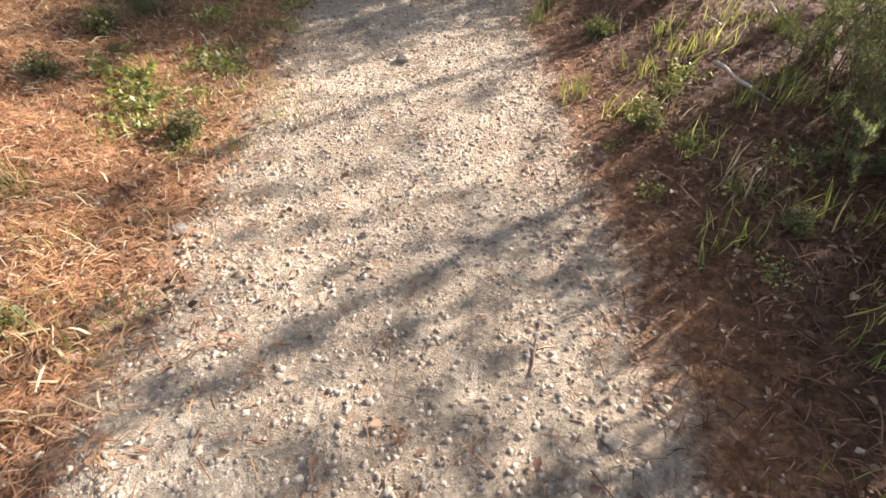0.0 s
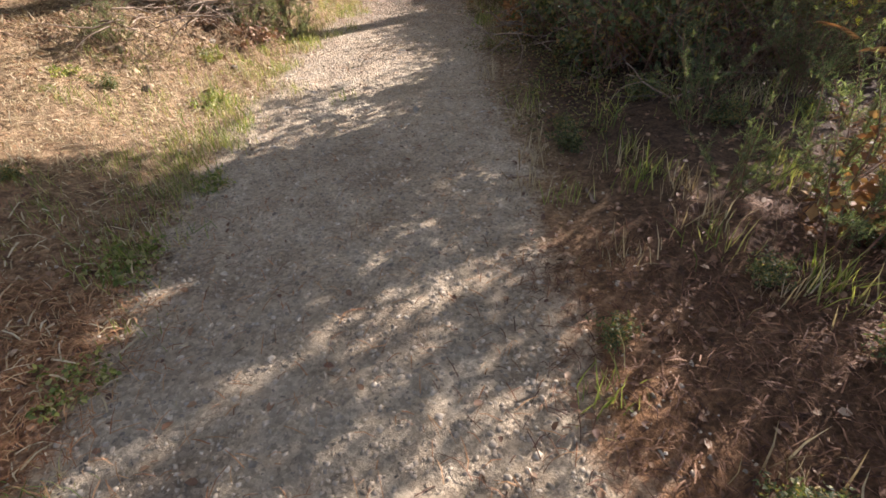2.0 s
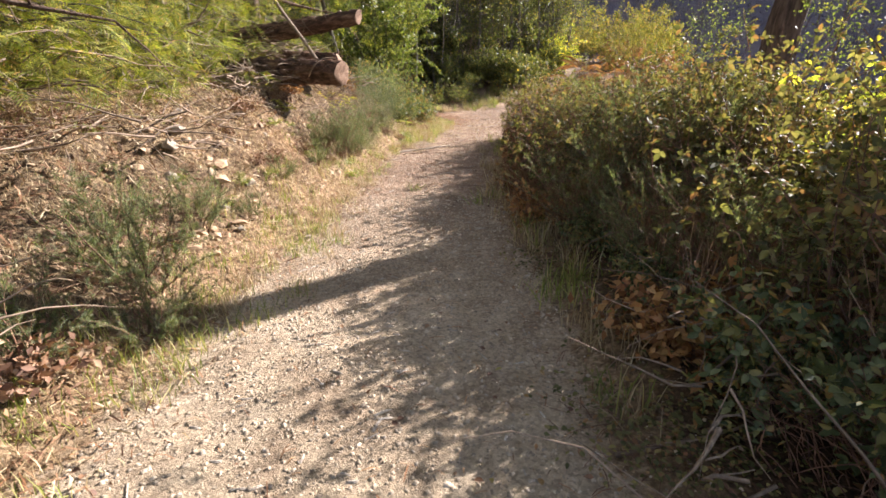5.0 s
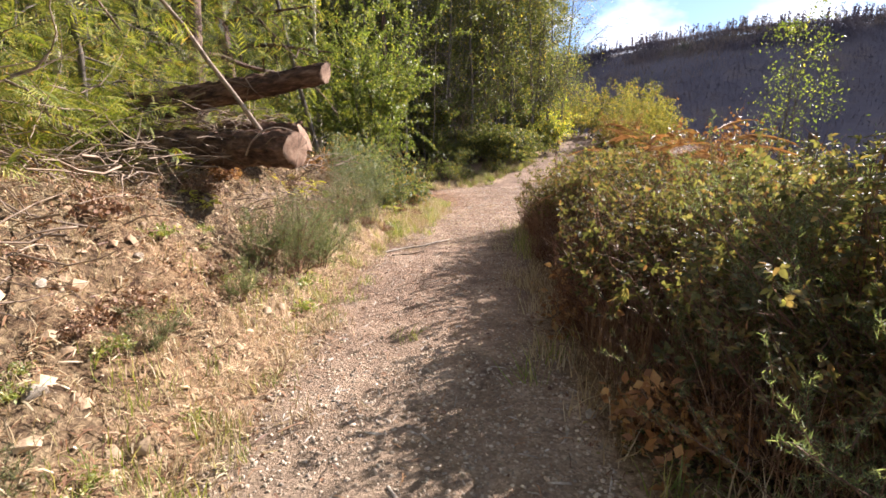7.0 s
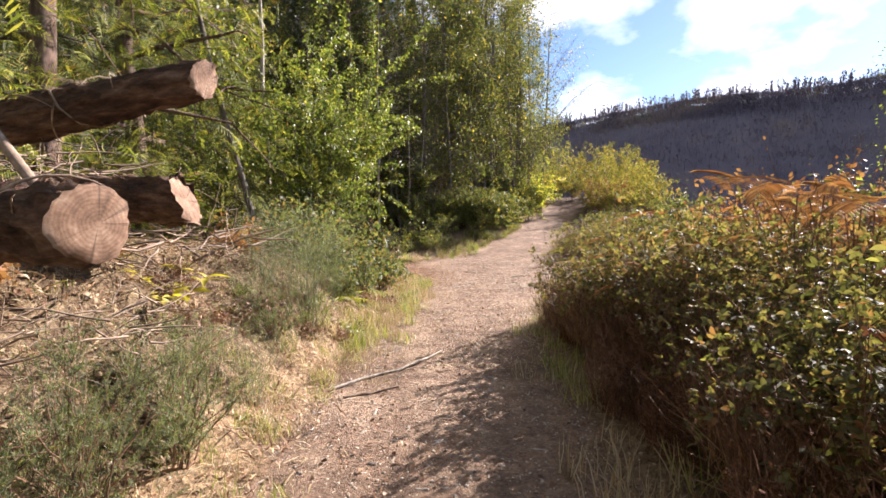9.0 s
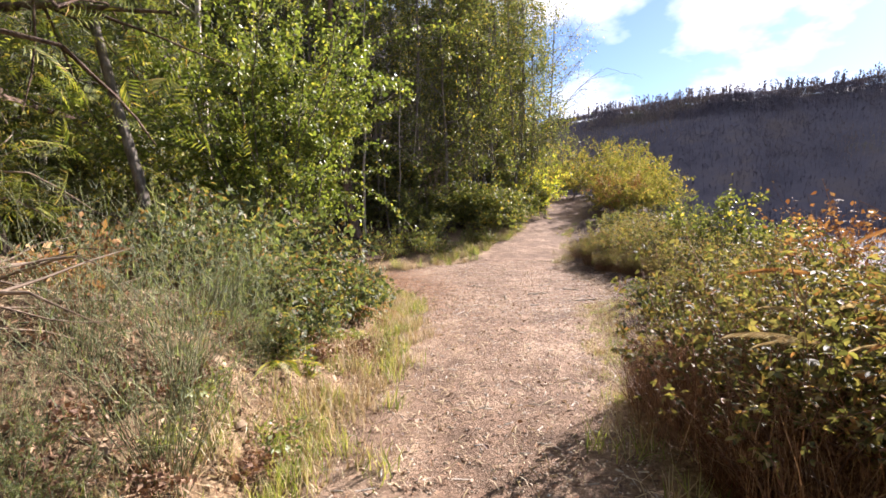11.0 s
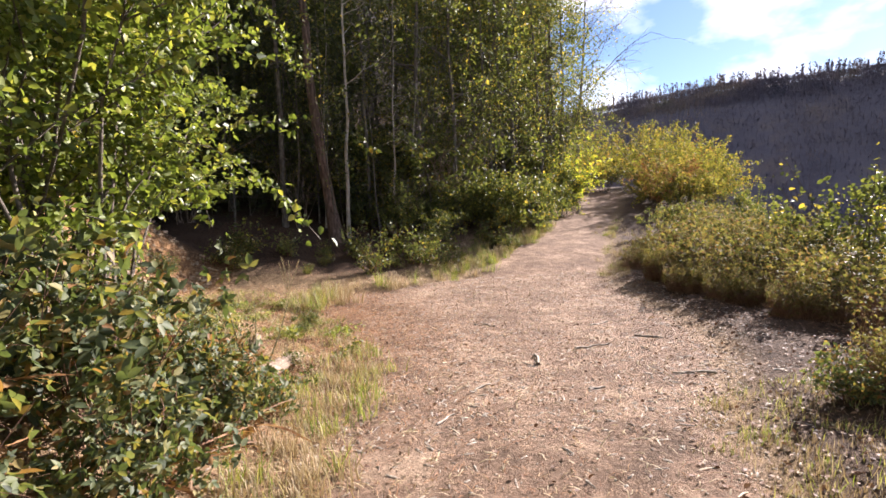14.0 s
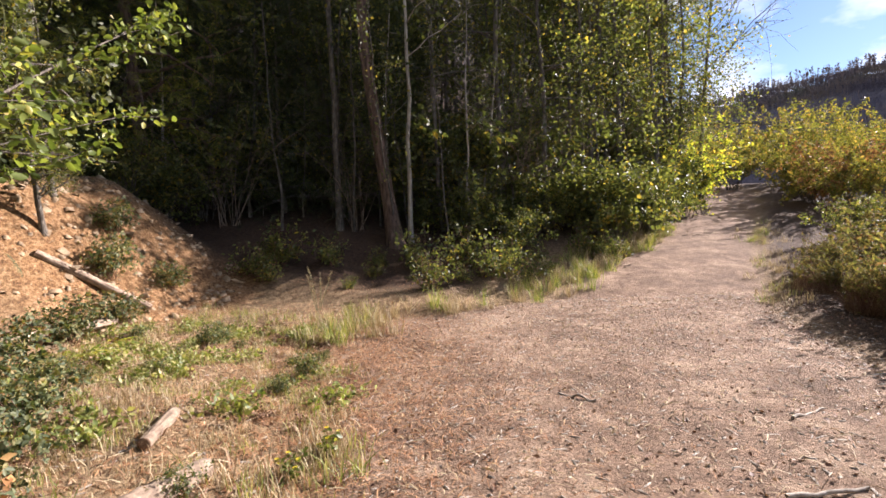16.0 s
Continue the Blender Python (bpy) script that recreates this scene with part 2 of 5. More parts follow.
M_GRASS = leaf_surface("green_grass", [(0.0, (0.11, 0.15, 0.03)), (0.5, (0.22, 0.25, 0.06)), (0.8, (0.36, 0.34, 0.12)), (1.0, (0.48, 0.41, 0.21))], 0.5, 0.4)
M_STRAW = leaf_surface("dry_grass", [(0.0, (0.27, 0.19, 0.10)), (0.5, (0.44, 0.34, 0.19)), (1.0, (0.60, 0.51, 0.33))], 0.6, 0.3, 0.4, (1, 0.95, 0.7))
M_LEAF = leaf_surface("green_leaves", [(0.0, (0.065, 0.09, 0.022)), (0.5, (0.145, 0.18, 0.042)), (0.85, (0.24, 0.27, 0.07)), (1.0, (0.40, 0.36, 0.08))], 0.45, 0.42, 0.4)
M_LIME = leaf_surface("yellow_green_leaves", [(0.0, (0.15, 0.19, 0.035)), (0.5, (0.31, 0.33, 0.055)), (0.85, (0.52, 0.46, 0.07)), (1.0, (0.56, 0.34, 0.06))], 0.5, 0.62)
M_GOLD = leaf_surface("autumn_leaves", [(0.0, (0.11, 0.125, 0.03)), (0.5, (0.21, 0.215, 0.05)), (0.85, (0.34, 0.29, 0.07)), (1.0, (0.42, 0.25, 0.07))], 0.6, 0.48, 0.3, (1.15, 1.1, 0.6))
M_WOODLEAF = leaf_surface("woodland_leaves", [(0.0, (0.055, 0.066, 0.024)), (0.5, (0.115, 0.13, 0.045)), (0.88, (0.21, 0.21, 0.065)), (1.0, (0.44, 0.32, 0.07))], 0.5, 0.48, 0.35)
M_BRAMBLE = leaf_surface("bramble_leaves", [(0.0, (0.06, 0.062, 0.026)), (0.4, (0.13, 0.125, 0.052)), (0.7, (0.25, 0.21, 0.095)), (0.87, (0.25, 0.12, 0.066)), (1.0, (0.27, 0.25, 0.09))], 0.62, 0.42, 0.25)
M_IVY = leaf_surface("glossy_bramble_leaves", [(0.0, (0.045, 0.06, 0.028)), (0.4, (0.10, 0.125, 0.055)), (0.7, (0.17, 0.185, 0.085)), (0.88, (0.27, 0.23, 0.08)), (1.0, (0.30, 0.16, 0.07))], 0.55, 0.4, 0.35)
# darker copy of the conifer fronds, standing in for the wood's deep shade
M_SHADEFROND = leaf_surface("shade_dark_fronds", [(0.0, (0.03, 0.04, 0.018)), (0.6, (0.065, 0.08, 0.03)), (1.0, (0.12, 0.125, 0.045))], 0.6, 0.25, 0.3)
M_CHESTNUT = leaf_surface("large_yellow_green_leaves", [(0.0, (0.13, 0.17, 0.03)), (0.45, (0.38, 0.38, 0.06)), (0.8, (0.58, 0.46, 0.07)), (1.0, (0.42, 0.20, 0.06))], 0.45, 0.4, 0.45)
# darker copy of the dead needles: the right verge's shade put into the colour
M_SHADENEEDLE = leaf_surface("shade_painted_needles", [(0.0, (0.07, 0.032, 0.02)), (0.5, (0.16, 0.075, 0.04)), (1.0, (0.30, 0.16, 0.085))], 0.75, 0.1, 0.25, (1, 0.9, 0.7))
M_GORSE = leaf_surface("gorse_spines", [(0.0, (0.055, 0.075, 0.035)), (0.5, (0.13, 0.16, 0.08)), (1.0, (0.30, 0.32, 0.17))], 0.6, 0.5)
M_FROND = leaf_surface("conifer_fronds", [(0.0, (0.08, 0.11, 0.022)), (0.5, (0.20, 0.225, 0.045)), (0.9, (0.38, 0.35, 0.08)), (1.0, (0.44, 0.27, 0.09))], 0.65, 0.42, 0.25)
M_BROOM = rough_surface("broom_stems", [(0.3, (0.09, 0.10, 0.04)), (0.55, (0.17, 0.175, 0.08)), (0.75, (0.29, 0.27, 0.14))], 14, 0.7, 0.2, 0.003, island=0.4)
M_PETAL = leaf_surface("yellow_petals", [(0.0, (0.55, 0.42, 0.02)), (1.0, (0.70, 0.55, 0.03))], 0.6, 0.4)
M_WITHER = leaf_surface("withered_bracken", [(0.0, (0.06, 0.028, 0.018)), (0.5, (0.125, 0.058, 0.032)), (0.9, (0.20, 0.10, 0.055)), (1.0, (0.26, 0.17, 0.08))], 0.8, 0.2, 0.08, (1, 0.85, 0.6))
M_RUST = leaf_surface("rust_bracken", [(0.0, (0.17, 0.075, 0.032)), (0.5, (0.33, 0.165, 0.065)), (1.0, (0.48, 0.30, 0.12))], 0.6, 0.3, 0.3, (1, 0.9, 0.6))
def hill_surface():
    m, n, l = node_set("hazed_hill_wood")
    gm = n.new("ShaderNodeNewGeometry")
    a, b = noise_node(n, l, gm.outputs["Position"], 0.018, 5.0, 0.65), noise_node(n, l, gm.outputs["Position"], 0.35, 4.0, 0.7)
    # lightened purplish tones carry the distance haze in the base colour
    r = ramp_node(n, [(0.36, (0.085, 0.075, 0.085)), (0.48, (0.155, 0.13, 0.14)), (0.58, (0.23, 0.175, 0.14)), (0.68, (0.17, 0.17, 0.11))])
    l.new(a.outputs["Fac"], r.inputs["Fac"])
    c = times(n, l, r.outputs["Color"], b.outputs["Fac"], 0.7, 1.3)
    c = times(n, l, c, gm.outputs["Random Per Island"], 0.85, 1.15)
    return finish(m, n, l, c, 1.0, spec=0.0)


M_HILL = hill_surface()


# ---- mesh tools ----
def mesh_of(name, chunks, material, smooth=False):
    """One mesh from (verts, faces) arrays; every chunk's faces have one corner count."""
    vs, loops, starts, base, at = [], [], [], 0, 0
    for v, f in chunks:
        if len(f) == 0:
            continue
        vs.append(v)
        loops.append((f + base).ravel())
        starts.append(at + np.arange(len(f)) * f.shape[1])
        base += len(v)
        at += f.size
    v, lo, st = np.concatenate(vs).astype(np.float32), np.concatenate(loops).astype(np.int32), np.concatenate(starts).astype(np.int32)
    me = bpy.data.meshes.new(name)
    me.vertices.add(len(v))
    me.vertices.foreach_set("co", v.ravel())
    me.loops.add(len(lo))
    me.loops.foreach_set("vertex_index", lo)
    me.polygons.add(len(st))
    me.polygons.foreach_set("loop_start", st)
    if smooth:
        me.polygons.foreach_set("use_smooth", np.ones(len(st), dtype=bool))
    me.update(calc_edges=True)
    me.materials.append(material)
    return me


def part(name, chunks, material, parent, label="", smooth=False):
    ob = new(name, mesh_of(name, chunks, material, smooth))
    ob.parent = parent
    if label:
        ob["label"] = label
    return ob


def thing(name, place, label, category, group="", kind="", turn=0.0):
    e = new(name)
    e.matrix_basis = pose(*place, 0, 0, turn)
    e.empty_display_size = 0.2
    return tagged(e, label, category, group, kind)


def turns(rng, n, tilt_mean, tilt_spread):
    """n rotations: a random heading, tipped from upright."""
    a, b, c = rng.uniform(0, 2 * np.pi, n), rng.normal(tilt_mean, tilt_spread, n), rng.uniform(0, 2 * np.pi, n)
    ca, sa, cb, sb, cc, sc = np.cos(a), np.sin(a), np.cos(b), np.sin(b), np.cos(c), np.sin(c)
    z, o = np.zeros(n), np.ones(n)
    ra = np.stack([np.stack([ca, -sa, z], 1), np.stack([sa, ca, z], 1), np.stack([z, z, o], 1)], 1)
    rb = np.stack([np.stack([o, z, z], 1), np.stack([z, cb, -sb], 1), np.stack([z, sb, cb], 1)], 1)
    rc = np.stack([np.stack([cc, -sc, z], 1), np.stack([sc, cc, z], 1), np.stack([z, z, o], 1)], 1)
    return ra @ rb @ rc


def scatter(shape, pos, rot, size):
    tv, tf = shape
    size = np.asarray(size)
    size = size[:, None, None] if size.ndim == 1 else size[:, None, :]
    v = np.einsum("nij,nkj->nki", rot, tv[None] * size) + pos[:, None, :]
    f = tf[None] + (np.arange(len(pos)) * len(tv))[:, None, None]
    return v.reshape(-1, 3), f.reshape(-1, tf.shape[1])


def arr(*rows):
    return np.array(rows, dtype=float)


QUAD = np.array([[0, 1, 2, 3]])
LEAF = (arr((0, 0, 0), (0.30, 0.42, 0.07), (0, 1, -0.06), (-0.30, 0.42, 0.07)), np.array([[0, 1, 2], [0, 2, 3]]))
ROUND = (arr((0, 0, 0), (0.30, 0.26, 0.10), (0.28, 0.64, 0.05), (0, 1, -0.14), (-0.28, 0.64, 0.05), (-0.30, 0.26, 0.10)), np.array([[0, 1, 2, 3], [0, 3, 4, 5]]))
def three_leaflets():
    v, f = [], []
    for turn, size, start in ((0.0, 0.62, 0.38), (1.15, 0.5, 0.3), (-1.15, 0.5, 0.3)):
        k = len(v)
        for x, y, z in ((0, 0, 0), (0.27, 0.24, 0.09), (0.25, 0.62, 0.04), (0, 1, -0.14), (-0.25, 0.62, 0.04), (-0.27, 0.24, 0.09)):
            x, y = x * size, y * size
            v.append((x * math.cos(turn) - y * math.sin(turn), start + x * math.sin(turn) + y * math.cos(turn), z * size))
        f += [(k, k + 1, k + 2, k + 3), (k, k + 3, k + 4, k + 5)]
    return np.array(v), np.array(f)


TRIPLE = three_leaflets()
BLADE = (arr((-0.022, 0, 0), (0.022, 0, 0), (0.016, 0.10, 0.55), (-0.016, 0.10, 0.55), (0, 0.36, 1.0)), np.array([[0, 1, 2], [0, 2, 3], [3, 2, 4]]))
NEEDLE = (arr((-0.012, 0, 0), (0.012, 0, 0), (0.012, 0.5, 0.05), (-0.012, 0.5, 0.05), (0.008, 1.0, 0), (-0.008, 1.0, 0)), np.array([[0, 1, 2, 3], [3, 2, 4, 5]]))
SPINE = (arr((-0.05, 0, 0), (0.05, 0, 0), (0, 0, 1.0)), np.array([[0, 1, 2]]))



def frond_shape(pairs=4):
    """A drooping spray: slim leaflets in pairs along a spine of length 1."""
    v, f, q = [], [], min(1.0, 4 / pairs)
    for i in range(pairs):
        y, w = 0.12 + 0.8 * i / (pairs - 1), 0.30 * (1 - 0.55 * i / (pairs - 1))
        for side in (-1, 1):
            k = len(v)
            v += [(0, y - 0.03 * q, 0.08 - 0.2 * y * y), (side * w * 0.6, y + 0.12 - 0.06 * q, 0.03 - 0.2 * y * y), (side * w, y + 0.16, -0.06 - 0.2 * y * y), (side * w * 0.45, y + 0.07 + 0.06 * q, 0.02 - 0.2 * y * y)]
            f.append((k, k + 1, k + 2, k + 3))
    return np.array(v), np.array(f)


FROND = frond_shape(8)


def stone_shape(rng):
    v = arr((-1, -1, -1), (1, -1, -1), (1, 1, -1), (-1, 1, -1), (-1, -1, 1), (1, -1, 1), (1, 1, 1), (-1, 1, 1))
    v[4:, :2] *= rng.uniform(0.35, 0.8, (4, 2))
    v += rng.uniform(-0.3, 0.3, v.shape)
    v[:, 2] *= 0.5
    return v * 0.5, np.array([[4, 5, 6, 7], [0, 1, 5, 4], [1, 2, 6, 5], [2, 3, 7, 6], [3, 0, 4, 7]])


def tube(points, radii, sides=5, lump=0.0, rng=None):
    """A tapered tube along points, closed at the tip."""
    p = np.asarray(points, dtype=float)
    r = np.asarray(radii, dtype=float)
    d = np.gradient(p, axis=0)
    d /= np.linalg.norm(d, axis=1)[:, None] + 1e-9
    ref = np.where(np.abs(d[:, 2:3]) > 0.9, arr((1, 0, 0)), arr((0, 0, 1)))
    u = np.cross(d, ref)
    u /= np.linalg.norm(u, axis=1)[:, None] + 1e-9
    w = np.cross(d, u)
    a = np.linspace(0, 2 * np.pi, sides, endpoint=False)
    rr = np.repeat(r[:, None], sides, 1)
    if lump:
        rr = rr * (1 + lump * rng.normal(0, 1, rr.shape))
    v = p[:, None] + rr[..., None] * (np.cos(a)[None, :, None] * u[:, None] + np.sin(a)[None, :, None] * w[:, None])
    k, n = np.arange(sides), len(p)
    f = [np.stack([i * sides + k, i * sides + (k + 1) % sides, (i + 1) * sides + (k + 1) % sides, (i + 1) * sides + k], 1) for i in range(n - 1)]
    return v.reshape(-1, 3), np.concatenate(f)


def arc(rng, start, way, length, n=6, droop=0.0, wander=0.15):
    """A wandering line from start along way."""
    d = np.asarray(way, dtype=float)
    d = d / np.linalg.norm(d)
    out, step = [np.asarray(start, dtype=float)], length / (n - 1)
    for _ in range(n - 1):
        d = d + rng.normal(0, wander, 3) + arr((0, 0, -droop))[0]
        d /= np.linalg.norm(d)
        out.append(out[-1] + d * step)
    return np.array(out)


def taper(n, r0, r1):
    return np.linspace(r0, r1, n)


def on_lines(rng, lines, n, low=0.25):
    """n points spread over the outer parts of lines."""
    which = rng.integers(0, len(lines), n)
    k = rng.uniform(low, 1, n)
    out = np.empty((n, 3))
    for i, j in enumerate(which):
        p = lines[j]
        q = k[i] * (len(p) - 1)
        a = min(int(q), len(p) - 2)
        out[i] = p[a] + (p[a + 1] - p[a]) * (q - a)
    return out


# ---- the lie of the land ----
EDGE_Y = [-6, 0, 4, 6, 8, 11, 13, 16, 18, 20, 22, 24, 26, 28, 30, 31.5, 33, 38, 45, 52, 60, 80]
EDGE_L = [-1.1, -1.15, -1.2, -1.5, -1.5, -1.3, -1.0, -0.75, -0.5, -0.05, 0.4, 0.75, 0.8, 0.5, -0.4, 0.2, 3.0, 6.2, 10.2, 13.5, 16, 20]
EDGE_R = [0.75, 0.75, 0.65, 0.75, 0.87, 1.0, 0.95, 1.4, 1.75, 2.1, 2.9, 3.6, 4.9, 5.4, 5.6, 5.9, 6.6, 8.7, 12.4, 15.5, 18, 22]


def smooth(a):
    a = np.clip(a, 0, 1)
    return a * a * (3 - 2 * a)


def grain(x, y, scale, seed=0):
    """Value noise from -1 to 1."""
    x, y = np.asarray(x, dtype=float) / scale + seed * 17.3, np.asarray(y, dtype=float) / scale - seed * 9.1
    i, j = np.floor(x), np.floor(y)
    u, v = x - i, y - j
    u, v = u * u * (3 - 2 * u), v * v * (3 - 2 * v)

    def h(a, b):
        s = np.sin(a * 127.1 + b * 311.7 + seed * 74.7) * 43758.5453
        return 2 * (s - np.floor(s)) - 1

    return (h(i, j) * (1 - u) + h(i + 1, j) * u) * (1 - v) + (h(i, j + 1) * (1 - u) + h(i + 1, j + 1) * u) * v


def left_edge(y):
    return np.interp(y, EDGE_Y, EDGE_L) + 0.10 * grain(y, y * 0, 1.3, 3)


def right_edge(y):
    return np.interp(y, EDGE_Y, EDGE_R) + 0.10 * grain(y, y * 0, 1.4, 5)


def ground_z(x, y):
    x, y = np.broadcast_arrays(np.asarray(x, dtype=float), np.asarray(y, dtype=float))
    z = np.interp(y, [0, 16, 20, 22.5, 26, 30, 33, 39, 45, 52, 60, 120], [0, 0, -0.05, -0.13, -0.3, -0.37, -0.33, 0.45, 1.1, 1.8, 2.4, 4])
    a, b = np.interp(y, EDGE_Y, EDGE_L) - x, x - np.interp(y, EDGE_Y, EDGE_R)
    high = np.interp(y, [-5, 4, 7, 10, 12, 14, 17, 21, 24, 26, 30, 34, 40], [0.15, 0.18, 0.4, 0.85, 1.05, 1.25, 1.3, 1.05, 0.7, 0.3, 0.25, 0.3, 0.5])
    wide = np.interp(y, [-5, 4, 9, 12, 16, 20, 24, 26, 31, 40], [1.8, 1.8, 2.0, 1.8, 1.9, 1.8, 2.0, 2.0, 4.0, 3.0])
    z = z + high * smooth(a / wide) + 0.16 * np.clip(a - wide, 0, 60)
    z = z + 2.2 * smooth((-3.3 - x) / 2.3) * smooth((y - 27.5) / 2.5) * smooth((34.5 - y) / 3)
    z = z + 0.12 * smooth(b / 0.8) + 0.12 * smooth((b - 0.6) / 1.2) * smooth((21 - y) / 3)
    z = z - 0.33 * np.clip(b - 3.0, 0, 38) * smooth((b - 3.0) / 4)
    z = z + 0.56 * np.clip(y - 50, 0, 55) * smooth((a - 2.5) / 7)
    s, l = x * 0.643 + y * 0.766, x * 0.766 - y * 0.643
    ridge = np.interp(l, [-900, -300, -107, -43, 16, 54, 200, 900], [12, 41, 53, 56, 53, 56, 69, 62])
    z = z + (ridge + 11) * smooth((s - 212) / 113) * smooth((x + 60) / 120)
    out = np.clip(np.maximum(a, b), 0, 1)
    z = z + 0.012 * grain(x, y, 0.23, 1) + 0.018 * grain(x, y, 0.8, 2) + out * (0.05 * grain(x, y, 0.45, 4) + 0.07 * grain(x, y, 1.2, 6))
    rubble = smooth(a / 0.6) * smooth((2.6 - a) / 0.8) * smooth((y - 7) / 3) * smooth((22 - y) / 3)
    z = z + rubble * (0.11 * np.abs(grain(x, y, 0.3, 7)) + 0.05 * grain(x, y, 0.13, 8))
    return z


def build_ground():
    def axis(low, high, step, reach, grow):
        core = list(np.arange(low, high + 1e-6, step))
        for sign, end in ((-1, low), (1, high)):
            p, d = end, step
            while abs(p) < reach:
                d *= grow
                p += sign * d
                core.append(p)
        return np.array(sorted(core))

    xs, ys = axis(-4.2, 6.0, 0.095, 2200, 1.08), axis(-2.0, 34.0, 0.105, 2200, 1.08)
    gx, gy = np.meshgrid(xs, ys)
    gz = ground_z(gx, gy)
    v = np.stack([gx, gy, gz], -1).reshape(-1, 3)
    nx, ny = len(xs), len(ys)
    i = (np.arange(ny - 1)[:, None] * nx + np.arange(nx - 1)[None]).ravel()
    f = np.stack([i, i + 1, i + nx + 1, i + nx], 1)
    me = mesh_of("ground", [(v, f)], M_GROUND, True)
    x, y = v[:, 0], v[:, 1]
    a, b = left_edge(y) - x, x - right_edge(y)
    d = np.maximum(a, b)
    masks = {
        "trail": 1 - smooth((d + 0.45) / 0.95),
        "brown": smooth((y - 8) / 8),
        "bank": smooth((a - 0.3) / 0.4) * smooth((y - 8.0) / 2.5) * smooth((21.5 - y) / 2) * smooth((2.8 - a) / 0.8),
        "ochre": sum(k * np.exp(-((x - cx) ** 2 + (y - cy) ** 2) / (2 * w * w)) for cx, cy, w, k in ((-1.75, 14.2, 0.28, 0.5), (-1.7, 13.3, 0.25, 0.4))) + smooth((-2.6 - x) / 0.5) * smooth((y - 28) / 1.5) * smooth((34.5 - y) / 1.5) * smooth((x + 6) / 1),
        "sere": smooth((y - 3.5) / 3.5) * 0.85,
        # leaf mould, plus shade painted onto the right verge and wood floor
        "mould_shade": np.clip(smooth((a - 1.2) / 1.5) * smooth((y - 32.0) / 1.5) + smooth((a - 3.6) / 1.2) * (1 - smooth((y - 27) / 1.5) * smooth((34.5 - y) / 1.5)) + smooth((b - 0.05) / 0.6) * (0.65 + 0.3 * smooth((y - 4) / 3) + 0.3 * smooth((2.2 - y) / 1.5)) + smooth((b - 2.2) / 1.0), 0, 1),
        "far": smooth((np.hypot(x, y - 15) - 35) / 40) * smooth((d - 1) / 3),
    }
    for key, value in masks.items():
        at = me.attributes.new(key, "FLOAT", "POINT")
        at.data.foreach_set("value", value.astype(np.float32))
    ob = new("ground", me)
    return tagged(ob, "gravel footpath and leaf-littered earth banks reaching into wooded hills", "ground", kind="structure")


build_ground()


def verge_points(rng, n, low, high, side, reach, bias=1.0):
    """Points beside the path: side -1 left, +1 right, 0 on it."""
    y = rng.uniform(low, high, n)
    l, r = left_edge(y), right_edge(y)
    k = rng.uniform(0, 1, n) ** bias
    x = l - k * reach + rng.exponential(0.13, n) if side < 0 else r + k * reach - rng.exponential(0.13, n) if side > 0 else l + (r - l) * rng.uniform(0, 1, n)
    return np.stack([x, y, ground_z(x, y)], 1)


# ---- loose cover of the ground ----
def build_gravel():
    rng = np.random.default_rng(11)
    shapes = [stone_shape(rng) for _ in range(6)]
    chunks = []
    for shape in shapes:
        for n, low, high, side, reach, s0, s1 in ((4300, -0.4, 7, 0, 0, 0.005, 0.024), (3000, 7, 14, 0, 0, 0.006, 0.024), (1300, 14, 19.5, 0, 0, 0.005, 0.018), (450, 19.5, 25, 0, 0, 0.004, 0.011), (1000, 25, 32, 0, 0, 0.005, 0.017), (700, -0.4, 26, -1, 0.8, 0.007, 0.022), (500, -0.4, 26, 1, 0.5, 0.007, 0.022)):
            p = verge_points(rng, n, low, high, side, reach)
            size = s0 + (s1 - s0) * rng.uniform(0, 1, n) ** 2.8
            p[:, 2] += size * 0.12
            chunks.append(scatter(shape, p, turns(rng, n, 0, 0.4), size[:, None] * rng.uniform(0.55, 1.35, (n, 3))))
    ob = new("gravel", mesh_of("gravel", chunks, M_STONE))
    tagged(ob, "loose pale grey-brown gravel strewn over the footpath", "gravel", kind="stuff")


def build_rubble():
    rng = np.random.default_rng(12)
    chunks = []
    for k in range(5):
        shape = stone_shape(rng)
        n = 420
        p = verge_points(rng, n, 7.5, 21, -1, 2.3)
        keep = (p[:, 0] < left_edge(p[:, 1]) - 0.25)
        p = p[keep]
        size = (0.012 + 0.07 * rng.uniform(0, 1, len(p)) ** 4)[:, None] * rng.uniform(0.5, 1.5, (len(p), 3))
        chunks.append(scatter(shape, p, turns(rng, len(p), 0, 0.6), size))
        y = rng.uniform(28.5, 33, 160)
        x = rng.uniform(-5.5, -3.1, 160)
        q = np.stack([x, y, ground_z(x, y)], 1)
        chunks.append(scatter(shape, q, turns(rng, 160, 0, 0.6), (0.02 + 0.11 * rng.uniform(0, 1, 160) ** 2.5)[:, None] * rng.uniform(0.5, 1.5, (160, 3))))
    ob = new("bank_rubble", mesh_of("bank_rubble", chunks, M_ROCK))
    tagged(ob, "crumbled yellow-brown rock fragments on the cut earth bank", "rubble", kind="stuff")


